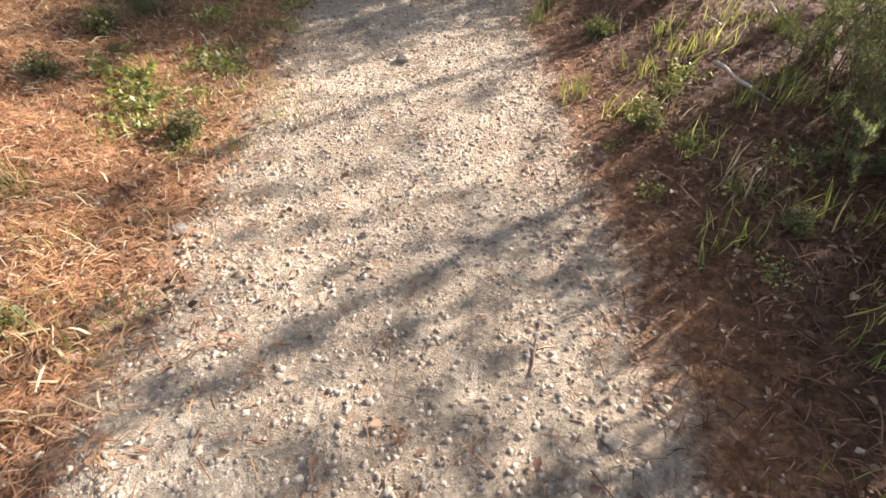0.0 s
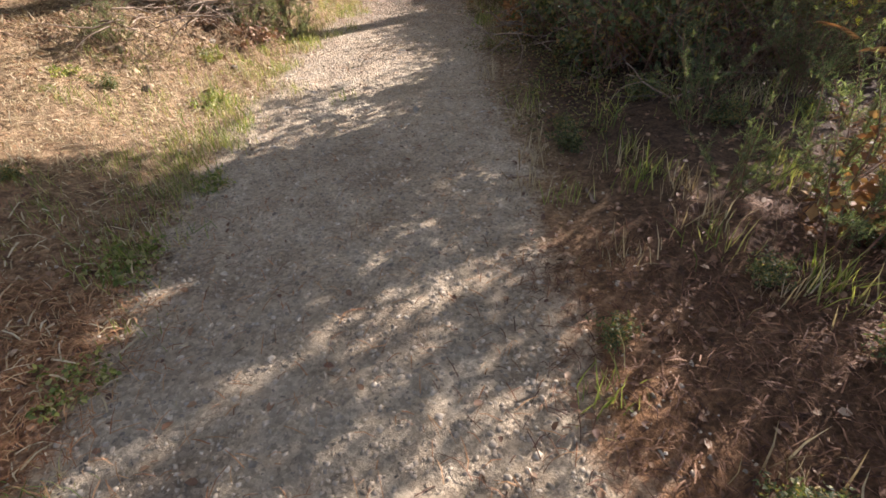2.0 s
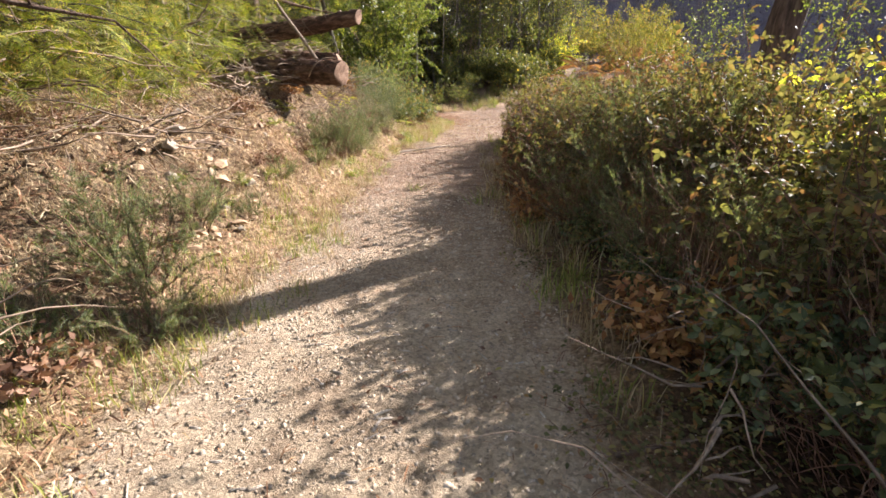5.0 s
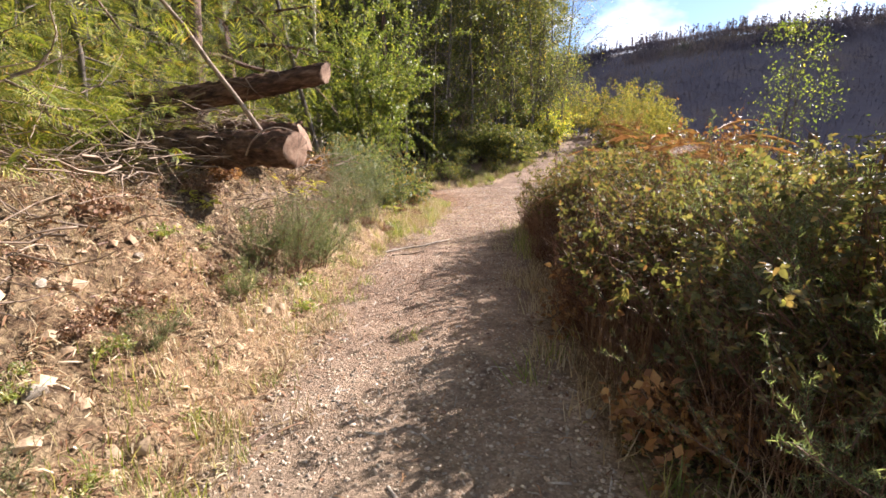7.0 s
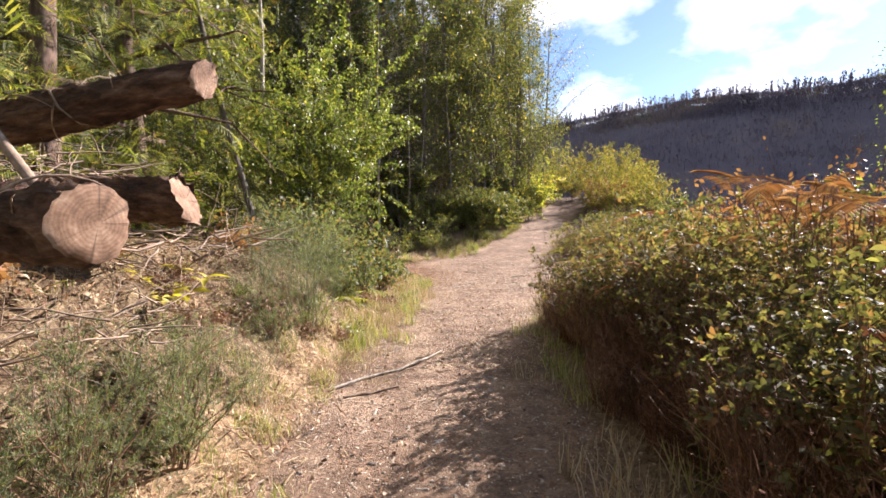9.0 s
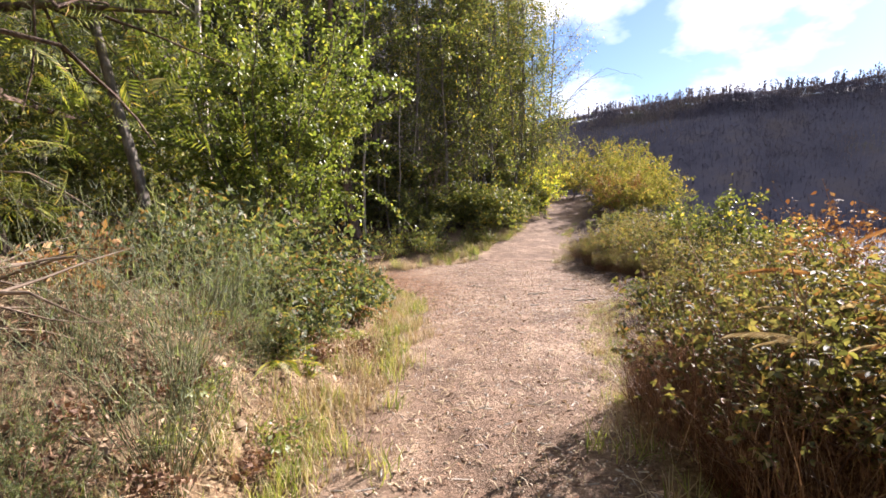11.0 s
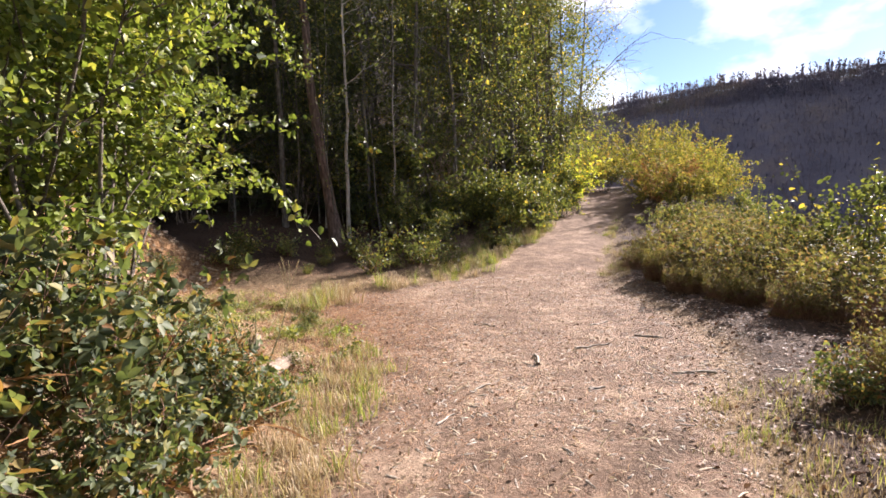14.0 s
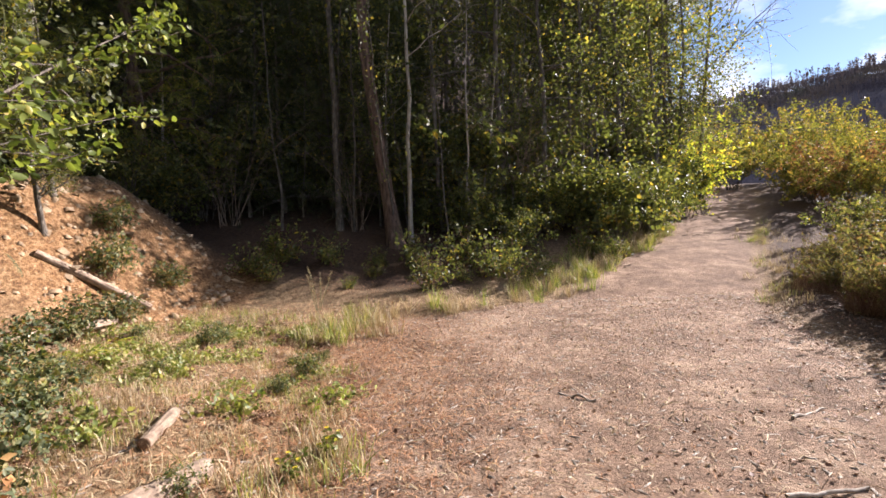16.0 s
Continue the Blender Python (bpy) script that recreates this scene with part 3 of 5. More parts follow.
def build_litter():
    rng = np.random.default_rng(13)
    needles, leaves, shady = [], [], []
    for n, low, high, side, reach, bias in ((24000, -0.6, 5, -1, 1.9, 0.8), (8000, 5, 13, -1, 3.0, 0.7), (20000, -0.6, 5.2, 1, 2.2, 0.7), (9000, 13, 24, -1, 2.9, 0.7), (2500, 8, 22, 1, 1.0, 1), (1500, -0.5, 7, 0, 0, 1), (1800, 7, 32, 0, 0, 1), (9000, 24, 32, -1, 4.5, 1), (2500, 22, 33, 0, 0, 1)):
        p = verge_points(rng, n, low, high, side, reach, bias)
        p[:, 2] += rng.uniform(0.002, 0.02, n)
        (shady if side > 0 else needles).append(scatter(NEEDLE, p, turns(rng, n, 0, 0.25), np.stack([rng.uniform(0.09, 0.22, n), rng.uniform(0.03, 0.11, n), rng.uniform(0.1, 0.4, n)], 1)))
    tagged(new("needle_litter", mesh_of("needle_litter", shady, M_SHADENEEDLE)), "fallen needles on the right verge, its shade darkened into their colour", "needle litter", kind="stuff")
    pale = []
    for n, low, high, side, reach, bias in ((24000, 6, 22, -1, 2.6, 0.8), (5000, -0.6, 6, -1, 2.2, 0.8), (6000, 22, 31, -1, 4, 0.9), (4500, 18, 33, 0, 0, 1)):
        p = verge_points(rng, n, low, high, side, reach, bias)
        p[:, 2] += rng.uniform(0.002, 0.025, n)
        pale.append(scatter(NEEDLE, p, turns(rng, n, 0, 0.45), np.stack([rng.uniform(0.1, 0.4, n), rng.uniform(0.025, 0.13, n), rng.uniform(0.1, 0.4, n)], 1)))
    stems = []
    for n, low, high, reach in ((15000, 8, 22, 2.6), (3000, 22, 31, 3.5)):
        p = verge_points(rng, n, low, high, -1, reach, 0.8)
        p[:, 2] += rng.uniform(0.0, 0.03, n)
        stems.append(scatter(NEEDLE, p, turns(rng, n, 0, 0.5), np.stack([rng.uniform(0.15, 0.5, n), rng.uniform(0.03, 0.16, n), rng.uniform(0.2, 0.5, n)], 1)))
    tagged(new("stem_litter", mesh_of("stem_litter", stems, M_DEADLEAF)), "brown dead fern stems and bark shreds strewn on the bank", "stem litter", kind="stuff")
    tagged(new("straw_litter", mesh_of("straw_litter", pale, M_STRAW)), "pale dry straw and wood chips scattered on bank and path", "straw litter", kind="stuff")
    for n, low, high, side, reach, bias in ((2200, -0.6, 6, -1, 2.2, 1), (3800, -0.6, 8, 1, 2.5, 0.8), (900, 6, 20, -1, 3, 1), (1800, 8, 22, 1, 1.6, 1), (350, -0.5, 14, 0, 0, 1), (900, 14, 20, 0, 0, 1), (450, 20, 24.5, 0, 0, 1), (2600, 24.5, 32.5, 0, 0, 1), (3200, 22, 31, -1, 4, 1), (1200, 14, 22, -1, 2.5, 1), (6000, 22, 33, 1, 2.4, 1)):
        p = verge_points(rng, n, low, high, side, reach, bias)
        p[:, 2] += rng.uniform(0.004, 0.02, n)
        leaves.append(scatter(ROUND, p, turns(rng, n, 0, 0.45), rng.uniform(0.015, 0.048, n)))
    tagged(new("needle_litter", mesh_of("needle_litter", needles, M_NEEDLE)), "rust-brown fallen pine needles along the path's edges", "needle litter", kind="stuff")
    tagged(new("leaf_litter", mesh_of("leaf_litter", leaves, M_DEADLEAF)), "curled brown dead leaves scattered on path and verge", "leaf litter", kind="stuff")

    sticks = []
    for k in range(4):
        shape = stone_shape(rng)
        for n, low, high, side, reach in ((120, 19, 24, 0, 0), (700, 24, 33, 0, 0), (350, 22, 32, -1, 3.0), (160, 20, 32, 1, 1.0), (220, 6, 19, 0, 0)):
            p = verge_points(rng, n, low, high, side, reach)
            p[:, 2] += 0.004
            long = 0.02 + 0.11 * rng.uniform(0, 1, n) ** 3
            sticks.append(scatter(shape, p, turns(rng, n, 0, 0.12), np.stack([long, rng.uniform(0.005, 0.015, n), rng.uniform(0.008, 0.018, n)], 1)))
    tagged(new("twig_litter", mesh_of("twig_litter", sticks, M_PALE)), "broken twigs and bark chips trodden into the path", "twig litter", kind="stuff")
    n = 9500
    x, y = rng.normal(-0.6, 1.0, n), rng.normal(30.3, 1.3, n)
    p = np.stack([x, y, ground_z(x, y) + rng.uniform(0.002, 0.015, n)], 1)
    x2, y2 = rng.normal(0.45, 0.8, n), rng.normal(27.6, 1.7, n)
    p = np.concatenate([p, np.stack([x2, y2, ground_z(x2, y2) + rng.uniform(0.002, 0.02, n)], 1)])
    n = len(p)
    rust = scatter(NEEDLE, p, turns(rng, n, 0, 0.25), np.stack([rng.uniform(0.12, 0.3, n), rng.uniform(0.04, 0.12, n), rng.uniform(0.1, 0.4, n)], 1))
    tagged(new("needle_litter", mesh_of("needle_litter", [rust], M_NEEDLE)), "drift of rust-brown needles before the dark wood", "needle litter", kind="stuff")


def tuft_points(rng, centres, per, spread):
    p = np.repeat(centres, per, 0)
    p[:, :2] += rng.normal(0, spread, (len(p), 2))
    p[:, 2] = ground_z(p[:, 0], p[:, 1]) - 0.005
    return p


def build_grass():
    rng = np.random.default_rng(14)
    green, straw = [], []
    for n, per, low, high, side, reach, bias, h0, h1, dry in (
            (95, 30, -0.5, 9, -1, 1.6, 1.1, 0.04, 0.13, 0.3), (110, 36, -0.5, 8, 1, 2.2, 0.7, 0.05, 0.2, 0.3),
            (130, 34, 5, 13, -1, 0.9, 1.5, 0.05, 0.16, 0.22), (110, 36, 12, 20, -1, 0.8, 1.3, 0.05, 0.15, 0.45),
            (170, 40, 19, 27, -1, 0.7, 1.2, 0.06, 0.22, 0.55), (380, 40, 23.5, 31.5, -1, 3.6, 0.8, 0.04, 0.16, 0.6), (170, 30, 8, 20, -1, 2.4, 0.9, 0.04, 0.13, 0.75),
            (230, 30, 19.5, 24.5, 1, 1.7, 1.0, 0.03, 0.11, 0.65), (70, 30, 8, 20, 1, 0.5, 1, 0.08, 0.3, 0.7),
            (150, 40, 30, 40, -1, 1.3, 1.3, 0.1, 0.45, 0.6), (50, 30, 31, 40, 1, 0.8, 1.0, 0.06, 0.22, 0.6)):
        c = verge_points(rng, n, low, high, side, reach, bias)
        p = tuft_points(rng, c, per, 0.07)
        h = rng.uniform(h0, h1, len(p))
        is_dry = np.repeat(rng.uniform(0, 1, n) < dry, per)
        r = turns(rng, len(p), 0, 0.35)
        s = np.stack([np.clip(h, 0.1, 0.2), h, h], 1)
        green.append(scatter(BLADE, p[~is_dry], r[~is_dry], s[~is_dry]))
        straw.append(scatter(BLADE, p[is_dry], r[is_dry], s[is_dry]))
    tagged(new("grass", mesh_of("grass", green, M_GRASS)), "short green grass tufts along the edges of the path", "grass", kind="stuff")
    tagged(new("dry_grass", mesh_of("dry_grass", straw, M_STRAW)), "bleached straw-coloured grass tufts on the verges", "dry grass", kind="stuff")


build_gravel()
build_rubble()
build_litter()
build_grass()


# ---- logs and branches ----
def log_of(name, a, b, r0, r1, label, cut_both=False, seed=1, bark=None, slant=0.015, roots=0):
    rng = np.random.default_rng(seed)
    a, b = Vector(a), Vector(b)
    d = b - a
    e = thing(name, a, label, "log")
    e.matrix_basis = Matrix.Translation(a) @ d.to_track_quat("Z", "Y").to_matrix().to_4x4()
    n, sides = max(8, int(d.length / 0.05)), 34
    z = np.linspace(0, d.length, n)
    bend = 0.03 * np.sin(z * 2.1 + seed)
    rad = np.linspace(r0, r1, n)
    t = np.linspace(0, 2 * np.pi, sides, endpoint=False)
    flake = np.repeat(rng.normal(0, 1, (n // 3 + 1, sides)), 3, 0)[:n]
    ridge = 1 + 0.06 * np.sin(t * 9 + seed)[None] * rng.uniform(0.3, 1.2, (n, sides)) + 0.075 * flake + rng.normal(0, 0.045, (n, sides))
    ridge[0] = 1 + 0.05 * np.sin(t * 3 + seed) + 0.035 * rng.normal(0, 1, sides)
    ridge[-1] = 1 + 0.02 * rng.normal(0, 1, sides)
    v = np.stack([rad[:, None] * ridge * np.cos(t) + bend[:, None], rad[:, None] * ridge * np.sin(t), np.repeat(z[:, None], sides, 1)], -1)
    v[0, :, 2] += slant * np.cos(t + 1) + 0.25 * slant * rng.normal(0, 1, sides)
    k = np.arange(sides)
    f = np.concatenate([np.stack([i * sides + k, i * sides + (k + 1) % sides, (i + 1) * sides + (k + 1) % sides, (i + 1) * sides + k], 1) for i in range(n - 1)])
    part("bark", [(v.reshape(-1, 3), f)], bark or M_LOGBARK, e)
    for row, out in ((0, -1), (n - 1, 1)):
        if row and not cut_both:
            continue
        rings = [v[row] * 1.0]
        mid = np.array((bend[row], 0, z[row]))
        for q in (0.9, 0.55, 0.15):
            tip = slant * np.cos(t + 1) * q if row == 0 else np.zeros(sides)
            rings.append(mid + np.stack([rad[row] * q * np.cos(t), rad[row] * q * np.sin(t), tip + out * 0.008], 1))
        mid[:2] = bend[row], 0
        vv = np.concatenate(rings + [mid[None] + arr((0, 0, out * 0.008))])
        ff = [np.stack([i * sides + k, i * sides + (k + 1) % sides, (i + 1) * sides + (k + 1) % sides, (i + 1) * sides + k], 1) for i in range(3)]
        tri = np.stack([3 * sides + k, 3 * sides + (k + 1) % sides, np.full(sides, 4 * sides)], 1)
        part("cut_face", [(vv, np.concatenate(ff)), (vv, tri)], M_CUT, e, "sawn weathered wood end with growth rings")
    for i in range(roots):
        z0, a0 = rng.uniform(0.5, d.length * 0.75), rng.uniform(0, 2 * math.pi)
        k = np.linspace(0, 1, 9)
        ang, rr = a0 + k * rng.normal(0, 2.2), (r0 * 1.12 + 0.02) * (1 + 0.5 * k ** 3 * rng.uniform(0, 1))
        p = np.stack([rr * np.cos(ang), rr * np.sin(ang), z0 + k * rng.normal(0, 0.5)], 1)
        part("dead_twig", [tube(p, taper(9, rng.uniform(0.006, 0.013), 0.003), 5)], M_TWIG, e, smooth=True)
    return e


log_of("fallen_log", (-1.20, 15.74, 1.56), (-4.3, 17.2, 1.62), 0.18, 0.22, "thick sawn pine log with flaking dark bark on the bank", seed=2, roots=8)
log_of("fallen_log", (-1.50, 17.42, 1.72), (-4.6, 18.5, 1.85), 0.185, 0.19, "second pine log with a splintered slanting end on the bank", seed=5, slant=-0.10, roots=6)
log_of("fallen_log", (-1.02, 16.72, 2.46), (-4.6, 17.4, 1.95), 0.115, 0.19, "slimmer sawn log propped up over the others", seed=8, slant=0.04, roots=12)


def stick(name, pts, r0, r1, label, mat=None, group="fallen sticks"):
    p = np.array(pts, dtype=float)
    q = np.stack([np.interp(np.linspace(0, len(p) - 1, 7), np.arange(len(p)), p[:, k]) for k in range(3)], 1)
    rng = np.random.default_rng(len(label) + int(abs(p[0, 0] * 100)))
    q[1:-1] += rng.normal(0, r0 * 0.5, (5, 3))
    ob = new(name, mesh_of(name, [tube(q, taper(7, r0, r1), 7, 0.06, rng)], mat or M_TWIG, True))
    return tagged(ob, label, "stick", group)


def ground_stick(x, y, length, heading, r, label="bleached dead stick lying on the path", mat=None):
    dx, dy = math.cos(radians(heading)) * length / 2, math.sin(radians(heading)) * length / 2
    pts = [(x + k * dx, y + k * dy, float(ground_z(x + k * dx, y + k * dy)) + r * 0.8) for k in (-1, 0, 1)]
    return stick("stick", pts, r, r * 0.6, label, mat)


# ---- woody plants ----
def shrub_meshes(seed, height, spread, n_stems, n_leaves, leaf, leaf_size, r0=0.008, droop=0.06, low=0.3, tilt=1.0, sub=3, sides=4):
    """Stems from one root that fork, and leaves about their outer parts."""
    rng = np.random.default_rng(seed)
    lines, chunks = [], []
    for _ in range(n_stems):
        a = rng.uniform(0, 2 * np.pi)
        lean = rng.uniform(0.1, 1) * spread / height
        start = arr((np.cos(a) * rng.uniform(0, 0.25) * spread, np.sin(a) * rng.uniform(0, 0.25) * spread, -0.05))[0]
        length = height * rng.uniform(0.6, 1.12)
        p = arc(rng, start, (np.cos(a) * lean, np.sin(a) * lean, 1), length, 7, droop, 0.14)
        lines.append(p)
        chunks.append(tube(p, taper(7, r0 * rng.uniform(0.6, 1.2), r0 * 0.25), sides))
        for _ in range(sub):
            k = rng.integers(2, 6)
            w = (p[k] - p[k - 1]) / np.linalg.norm(p[k] - p[k - 1]) + rng.normal(0, 0.6, 3)
            q = arc(rng, p[k], w, length * rng.uniform(0.2, 0.45), 5, droop, 0.2)
            lines.append(q)
            chunks.append(tube(q, taper(5, r0 * 0.4, r0 * 0.15), 3))
    pos = on_lines(rng, lines, n_leaves, low) + rng.normal(0, leaf_size * 0.7, (n_leaves, 3))
    pos[:, 2] = np.maximum(pos[:, 2], 0.02)
    leaves = scatter(leaf, pos, turns(rng, n_leaves, tilt, 0.6), leaf_size * rng.uniform(0.45, 1.4, n_leaves))
    return chunks, [leaves]


def gorse_meshes(seed, height, spread, n_stems, n_sub, n_spines):
    """Upright stems with side shoots, each one a brush of short spines."""
    rng = np.random.default_rng(seed)
    lines, chunks = [], []
    for _ in range(n_stems):
        a = rng.uniform(0, 2 * np.pi)
        lean = rng.uniform(0.1, 1) * spread / height
        length = height * rng.uniform(0.55, 1.15)
        p = arc(rng, (np.cos(a) * rng.uniform(0, 0.2) * spread, np.sin(a) * rng.uniform(0, 0.2) * spread, -0.04), (np.cos(a) * lean, np.sin(a) * lean, 1), length, 8, 0.015, 0.13)
        lines += [p, p]
        chunks.append(tube(p, taper(8, 0.006 * rng.uniform(0.7, 1.3), 0.0018), 4))
        for _ in range(n_sub):
            k = rng.integers(2, 7)
            w = (p[k] - p[k - 1]) / np.linalg.norm(p[k] - p[k - 1]) + rng.normal(0, 0.55, 3) + np.array((0, 0, 0.25))
            q = arc(rng, p[k], w, length * rng.uniform(0.14, 0.36), 5, 0.0, 0.16)
            lines.append(q)
            chunks.append(tube(q, taper(5, 0.003, 0.001), 3))
    pos = on_lines(rng, lines, n_spines, 0.12) + rng.normal(0, 0.006, (n_spines, 3))
    size = rng.uniform(0.014, 0.042, n_spines)
    return chunks, [scatter(SPINE, pos, turns(rng, n_spines, 0.85, 0.45), np.stack([size * 1.3, size, size], 1))]


def make_shrub(name, place, label, category, group, stems, leaves, m_stem, m_leaf, turn=0.0, leaf_name="foliage"):
    e = thing(name, place, label, category, group, turn=turn)
    part("branchwork", stems, m_stem, e, smooth=True)
    part(leaf_name, leaves, m_leaf, e)
    return e


def spot(x, y, sink=0.0):
    return (x, y, float(ground_z(x, y)) - sink)


def placed(ob, x, y, turn, size=1.0, sink=0.02):
    return copy_thing(ob, Matrix.Translation(spot(x, y, sink)) @ pose(0, 0, 0, 0, 0, turn) @ Matrix.Scale(size, 4))


def tree_meshes(seed, height, r0, crown_from, crown_width, n_limbs, n_leaves, leaf, leaf_size, lean=(0, 0), sides=9, droop=0.03, sub=4, upright=0.55, low=0.15):
    rng = np.random.default_rng(seed)
    n = 14
    z = np.linspace(0, height, n)
    wob = np.cumsum(rng.normal(0, 0.05 * height / n, (n, 2)), 0)
    wob[0] = 0
    trunk = np.stack([lean[0] * z + wob[:, 0], lean[1] * z + wob[:, 1], z - 0.15], 1)
    rad = r0 * (1 - 0.9 * (z / height) ** 0.9)
    rad[0] *= 1.35
    chunks, lines = [tube(trunk, rad, sides, 0.05, rng)], []
    for i in range(n_limbs):
        k = crown_from + (1 - crown_from) * (i + rng.uniform(0, 1)) / n_limbs
        q = k * (n - 1)
        j = min(int(q), n - 2)
        base = trunk[j] + (trunk[j + 1] - trunk[j]) * (q - j)
        a = rng.uniform(0, 2 * np.pi)
        reach = crown_width * (1.15 - 0.75 * (k - crown_from) / (1 - crown_from)) * rng.uniform(0.55, 1.15)
        p = arc(rng, base, (np.cos(a), np.sin(a), upright * rng.uniform(0.3, 1.6)), reach, 6, droop, 0.16)
        r = max(0.008, rad[j] * 0.42)
        chunks.append(tube(p, taper(6, r, r * 0.25), 5))
        lines.append(p)
        for _ in range(sub):
            m = rng.integers(1, 6)
            w = (p[m] - p[m - 1]) + rng.normal(0, 0.22, 3) * reach
            s = arc(rng, p[m], w, reach * rng.uniform(0.3, 0.6), 5, droop * 2, 0.22)
            chunks.append(tube(s, taper(5, r * 0.35, r * 0.12), 3))
            lines.append(s)
    if n_leaves == 0:
        return chunks, []
    pos = on_lines(rng, lines, n_leaves, low) + rng.normal(0, leaf_size * 1.5, (n_leaves, 3))
    return chunks, [scatter(leaf, pos, turns(rng, n_leaves, 1.0, 0.6), leaf_size * rng.uniform(0.6, 1.3, n_leaves))]


def make_tree(place, label, group, meshes, m_trunk, m_leaf, name="tree", turn=0.0):
    e = thing(name, place, label, "tree", group, turn=turn)
    part("trunk", meshes[0], m_trunk, e, smooth=True)
    if meshes[1]:
        part("crown", meshes[1], m_leaf, e)
    return e


# ---- the wood beyond the clearing ----
def build_wood():
    rng = np.random.default_rng(21)
    kinds = []
    for s, h, r, c0, w, m_t, m_l in ((1, 15, 0.095, 0.2, 2.7, M_BARK, M_WOODLEAF), (2, 17, 0.065, 0.3, 1.9, M_BARK, M_WOODLEAF), (3, 14, 0.08, 0.12, 2.9, M_BARK, M_WOODLEAF), (4, 18, 0.105, 0.35, 2.8, M_BARK, M_WOODLEAF)):
        kinds.append((tree_meshes(100 + s, h, r, c0, w, 22, (4600, 2800, 4000, 3400)[s - 1], LEAF, 0.115, sub=6, droop=0.02, low=0.4), m_t, m_l))
    firsts = {}
    spots = []
    for i in range(80):
        u = rng.uniform(0, 1)
        depth = rng.uniform(0, 1) ** 0.75 * 15
        x0, y0 = -13 + 24 * u, 36.2 + (0 if u < 0.6 else (u - 0.6) * 24)
        x, y = x0 - depth * 0.35, y0 + depth
        spots.append((x, y))
    spots += [(3.2, 38.0), (4.4, 39.2), (5.2, 40.3), (6.1, 41.5), (6.6, 42.6), (7.4, 42.4), (8.3, 44.0), (9.1, 45.6), (0.2, 39.8), (1.7, 38.9), (-3.4, 41.0), (-6.2, 40.5)]
    for i in range(26):
        y = rng.uniform(45, 62)
        spots.append((float(np.interp(y, EDGE_Y, EDGE_L)) - rng.uniform(1.2, 9), y))
    for i, (x, y) in enumerate(spots):
        k = i % 4 if not (x > 7 and i % 2) else 2
        turn, size = rng.uniform(0, 360), rng.uniform(0.8, 1.15)
        if k not in firsts:
            m, t, l = kinds[k]
            firsts[k] = make_tree(spot(x, y, 0.1), "slender tall woodland tree with thin straight trunk and sparse green leaves", "woodland trees", m, t, l, turn=turn)
        else:
            placed(firsts[k], x, y, turn, size, 0.1)
    pine = tree_meshes(140, 17, 0.19, 0.55, 2.6, 22, 1800, FROND, 0.3, (-0.05, 0.02), 12)
    make_tree(spot(-0.72, 35.5, 0.1), "straight brown pine trunk standing at the wood's edge", "", pine, M_PINE, M_FROND)
    bare = tree_meshes(150, 13.5, 0.12, 0.25, 4.6, 34, 1100, LEAF, 0.1, (0.08, -0.02), sub=14)
    make_tree(spot(10.6, 46.5, 0.1), "nearly bare tree with fine arching twigs at the wood's corner", "", bare, M_BARK, M_LIME)
    dark = tree_meshes(141, 13, 0.13, 0.05, 2.7, 60, 5200, FROND, 0.42, (0, 0), 8, 0.06, 3, 0.1)
    dark_first = make_tree(spot(-3.6, 40.0, 0.1), "dense conifer, the wood's deep shade put into its dark needle colour", "dark conifers", dark, M_BARK, M_SHADEFROND)
    for x, y, q in ((-5.6, 38.6, 0.9), (-8.0, 38.4, 1.0), (-10.5, 37.8, 1.0), (-13.5, 37.0, 1.1), (-1.4, 41.2, 1.0), (-6.6, 42.2, 1.1), (-10.0, 42.0, 1.1), (-2.6, 44.5, 1.1), (-15.0, 41.0, 1.2), (5.4, 46.5, 1.0), (-12.0, 33.6, 1.0), (-10.4, 30.6, 0.9), (-7.2, 36.6, 0.8), (-5.2, 22.6, 0.75), (-6.5, 25.4, 0.9), (-5.9, 28.4, 0.75), (-8.2, 30.0, 0.9), (-7.6, 20.6, 0.9), (-4.6, 19.4, 0.6), (-9.2, 35.6, 0.9), (-2.7, 37.3, 0.55), (-4.4, 37.2, 0.6), (-1.2, 38.0, 0.5)):
        placed(dark_first, x, y, rng.uniform(0, 360), q)
    stems, leaves = shrub_meshes(160, 3.0, 1.5, 20, 2300, LEAF, 0.14, 0.014, sub=2)
    first = make_shrub("undergrowth_shrub", spot(-6, 36, 0.1), "dark leafy undergrowth shrub in the wood's shade", "shrub", "undergrowth shrubs", stems, leaves, M_BARK, M_WOODLEAF)
    for i in range(26):
        u = rng.uniform(0, 1)
        placed(first, -0.4 + 7.6 * u, 35.6 + 3.6 * u + rng.uniform(0, 1.4), rng.uniform(0, 360), rng.uniform(0.35, 0.8))
    for i in range(64):
        u = rng.uniform(0, 1)
        x, y = -12 + 22.5 * u, 37.2 + (0 if u < 0.58 else (u - 0.58) * 25) + rng.uniform(0, 6)
        placed(first, x, y, rng.uniform(0, 360), rng.uniform(0.3, 0.75) if u < 0.55 else rng.uniform(0.5, 1.3))
    for i in range(46):
        placed(first, rng.uniform(-11, -4.6), rng.uniform(5, 35), rng.uniform(0, 360), rng.uniform(0.4, 0.95))
    for i in range(24):
        placed(first, rng.uniform(9, 26), rng.uniform(-2, 44), rng.uniform(0, 360), rng.uniform(0.35, 0.7))
    # unseen copies added only to cast shade over the near right verge
    placed(first, 3.9, 2.4, 30, 0.5)
    placed(first, 3.7, 1.3, 200, 0.45)
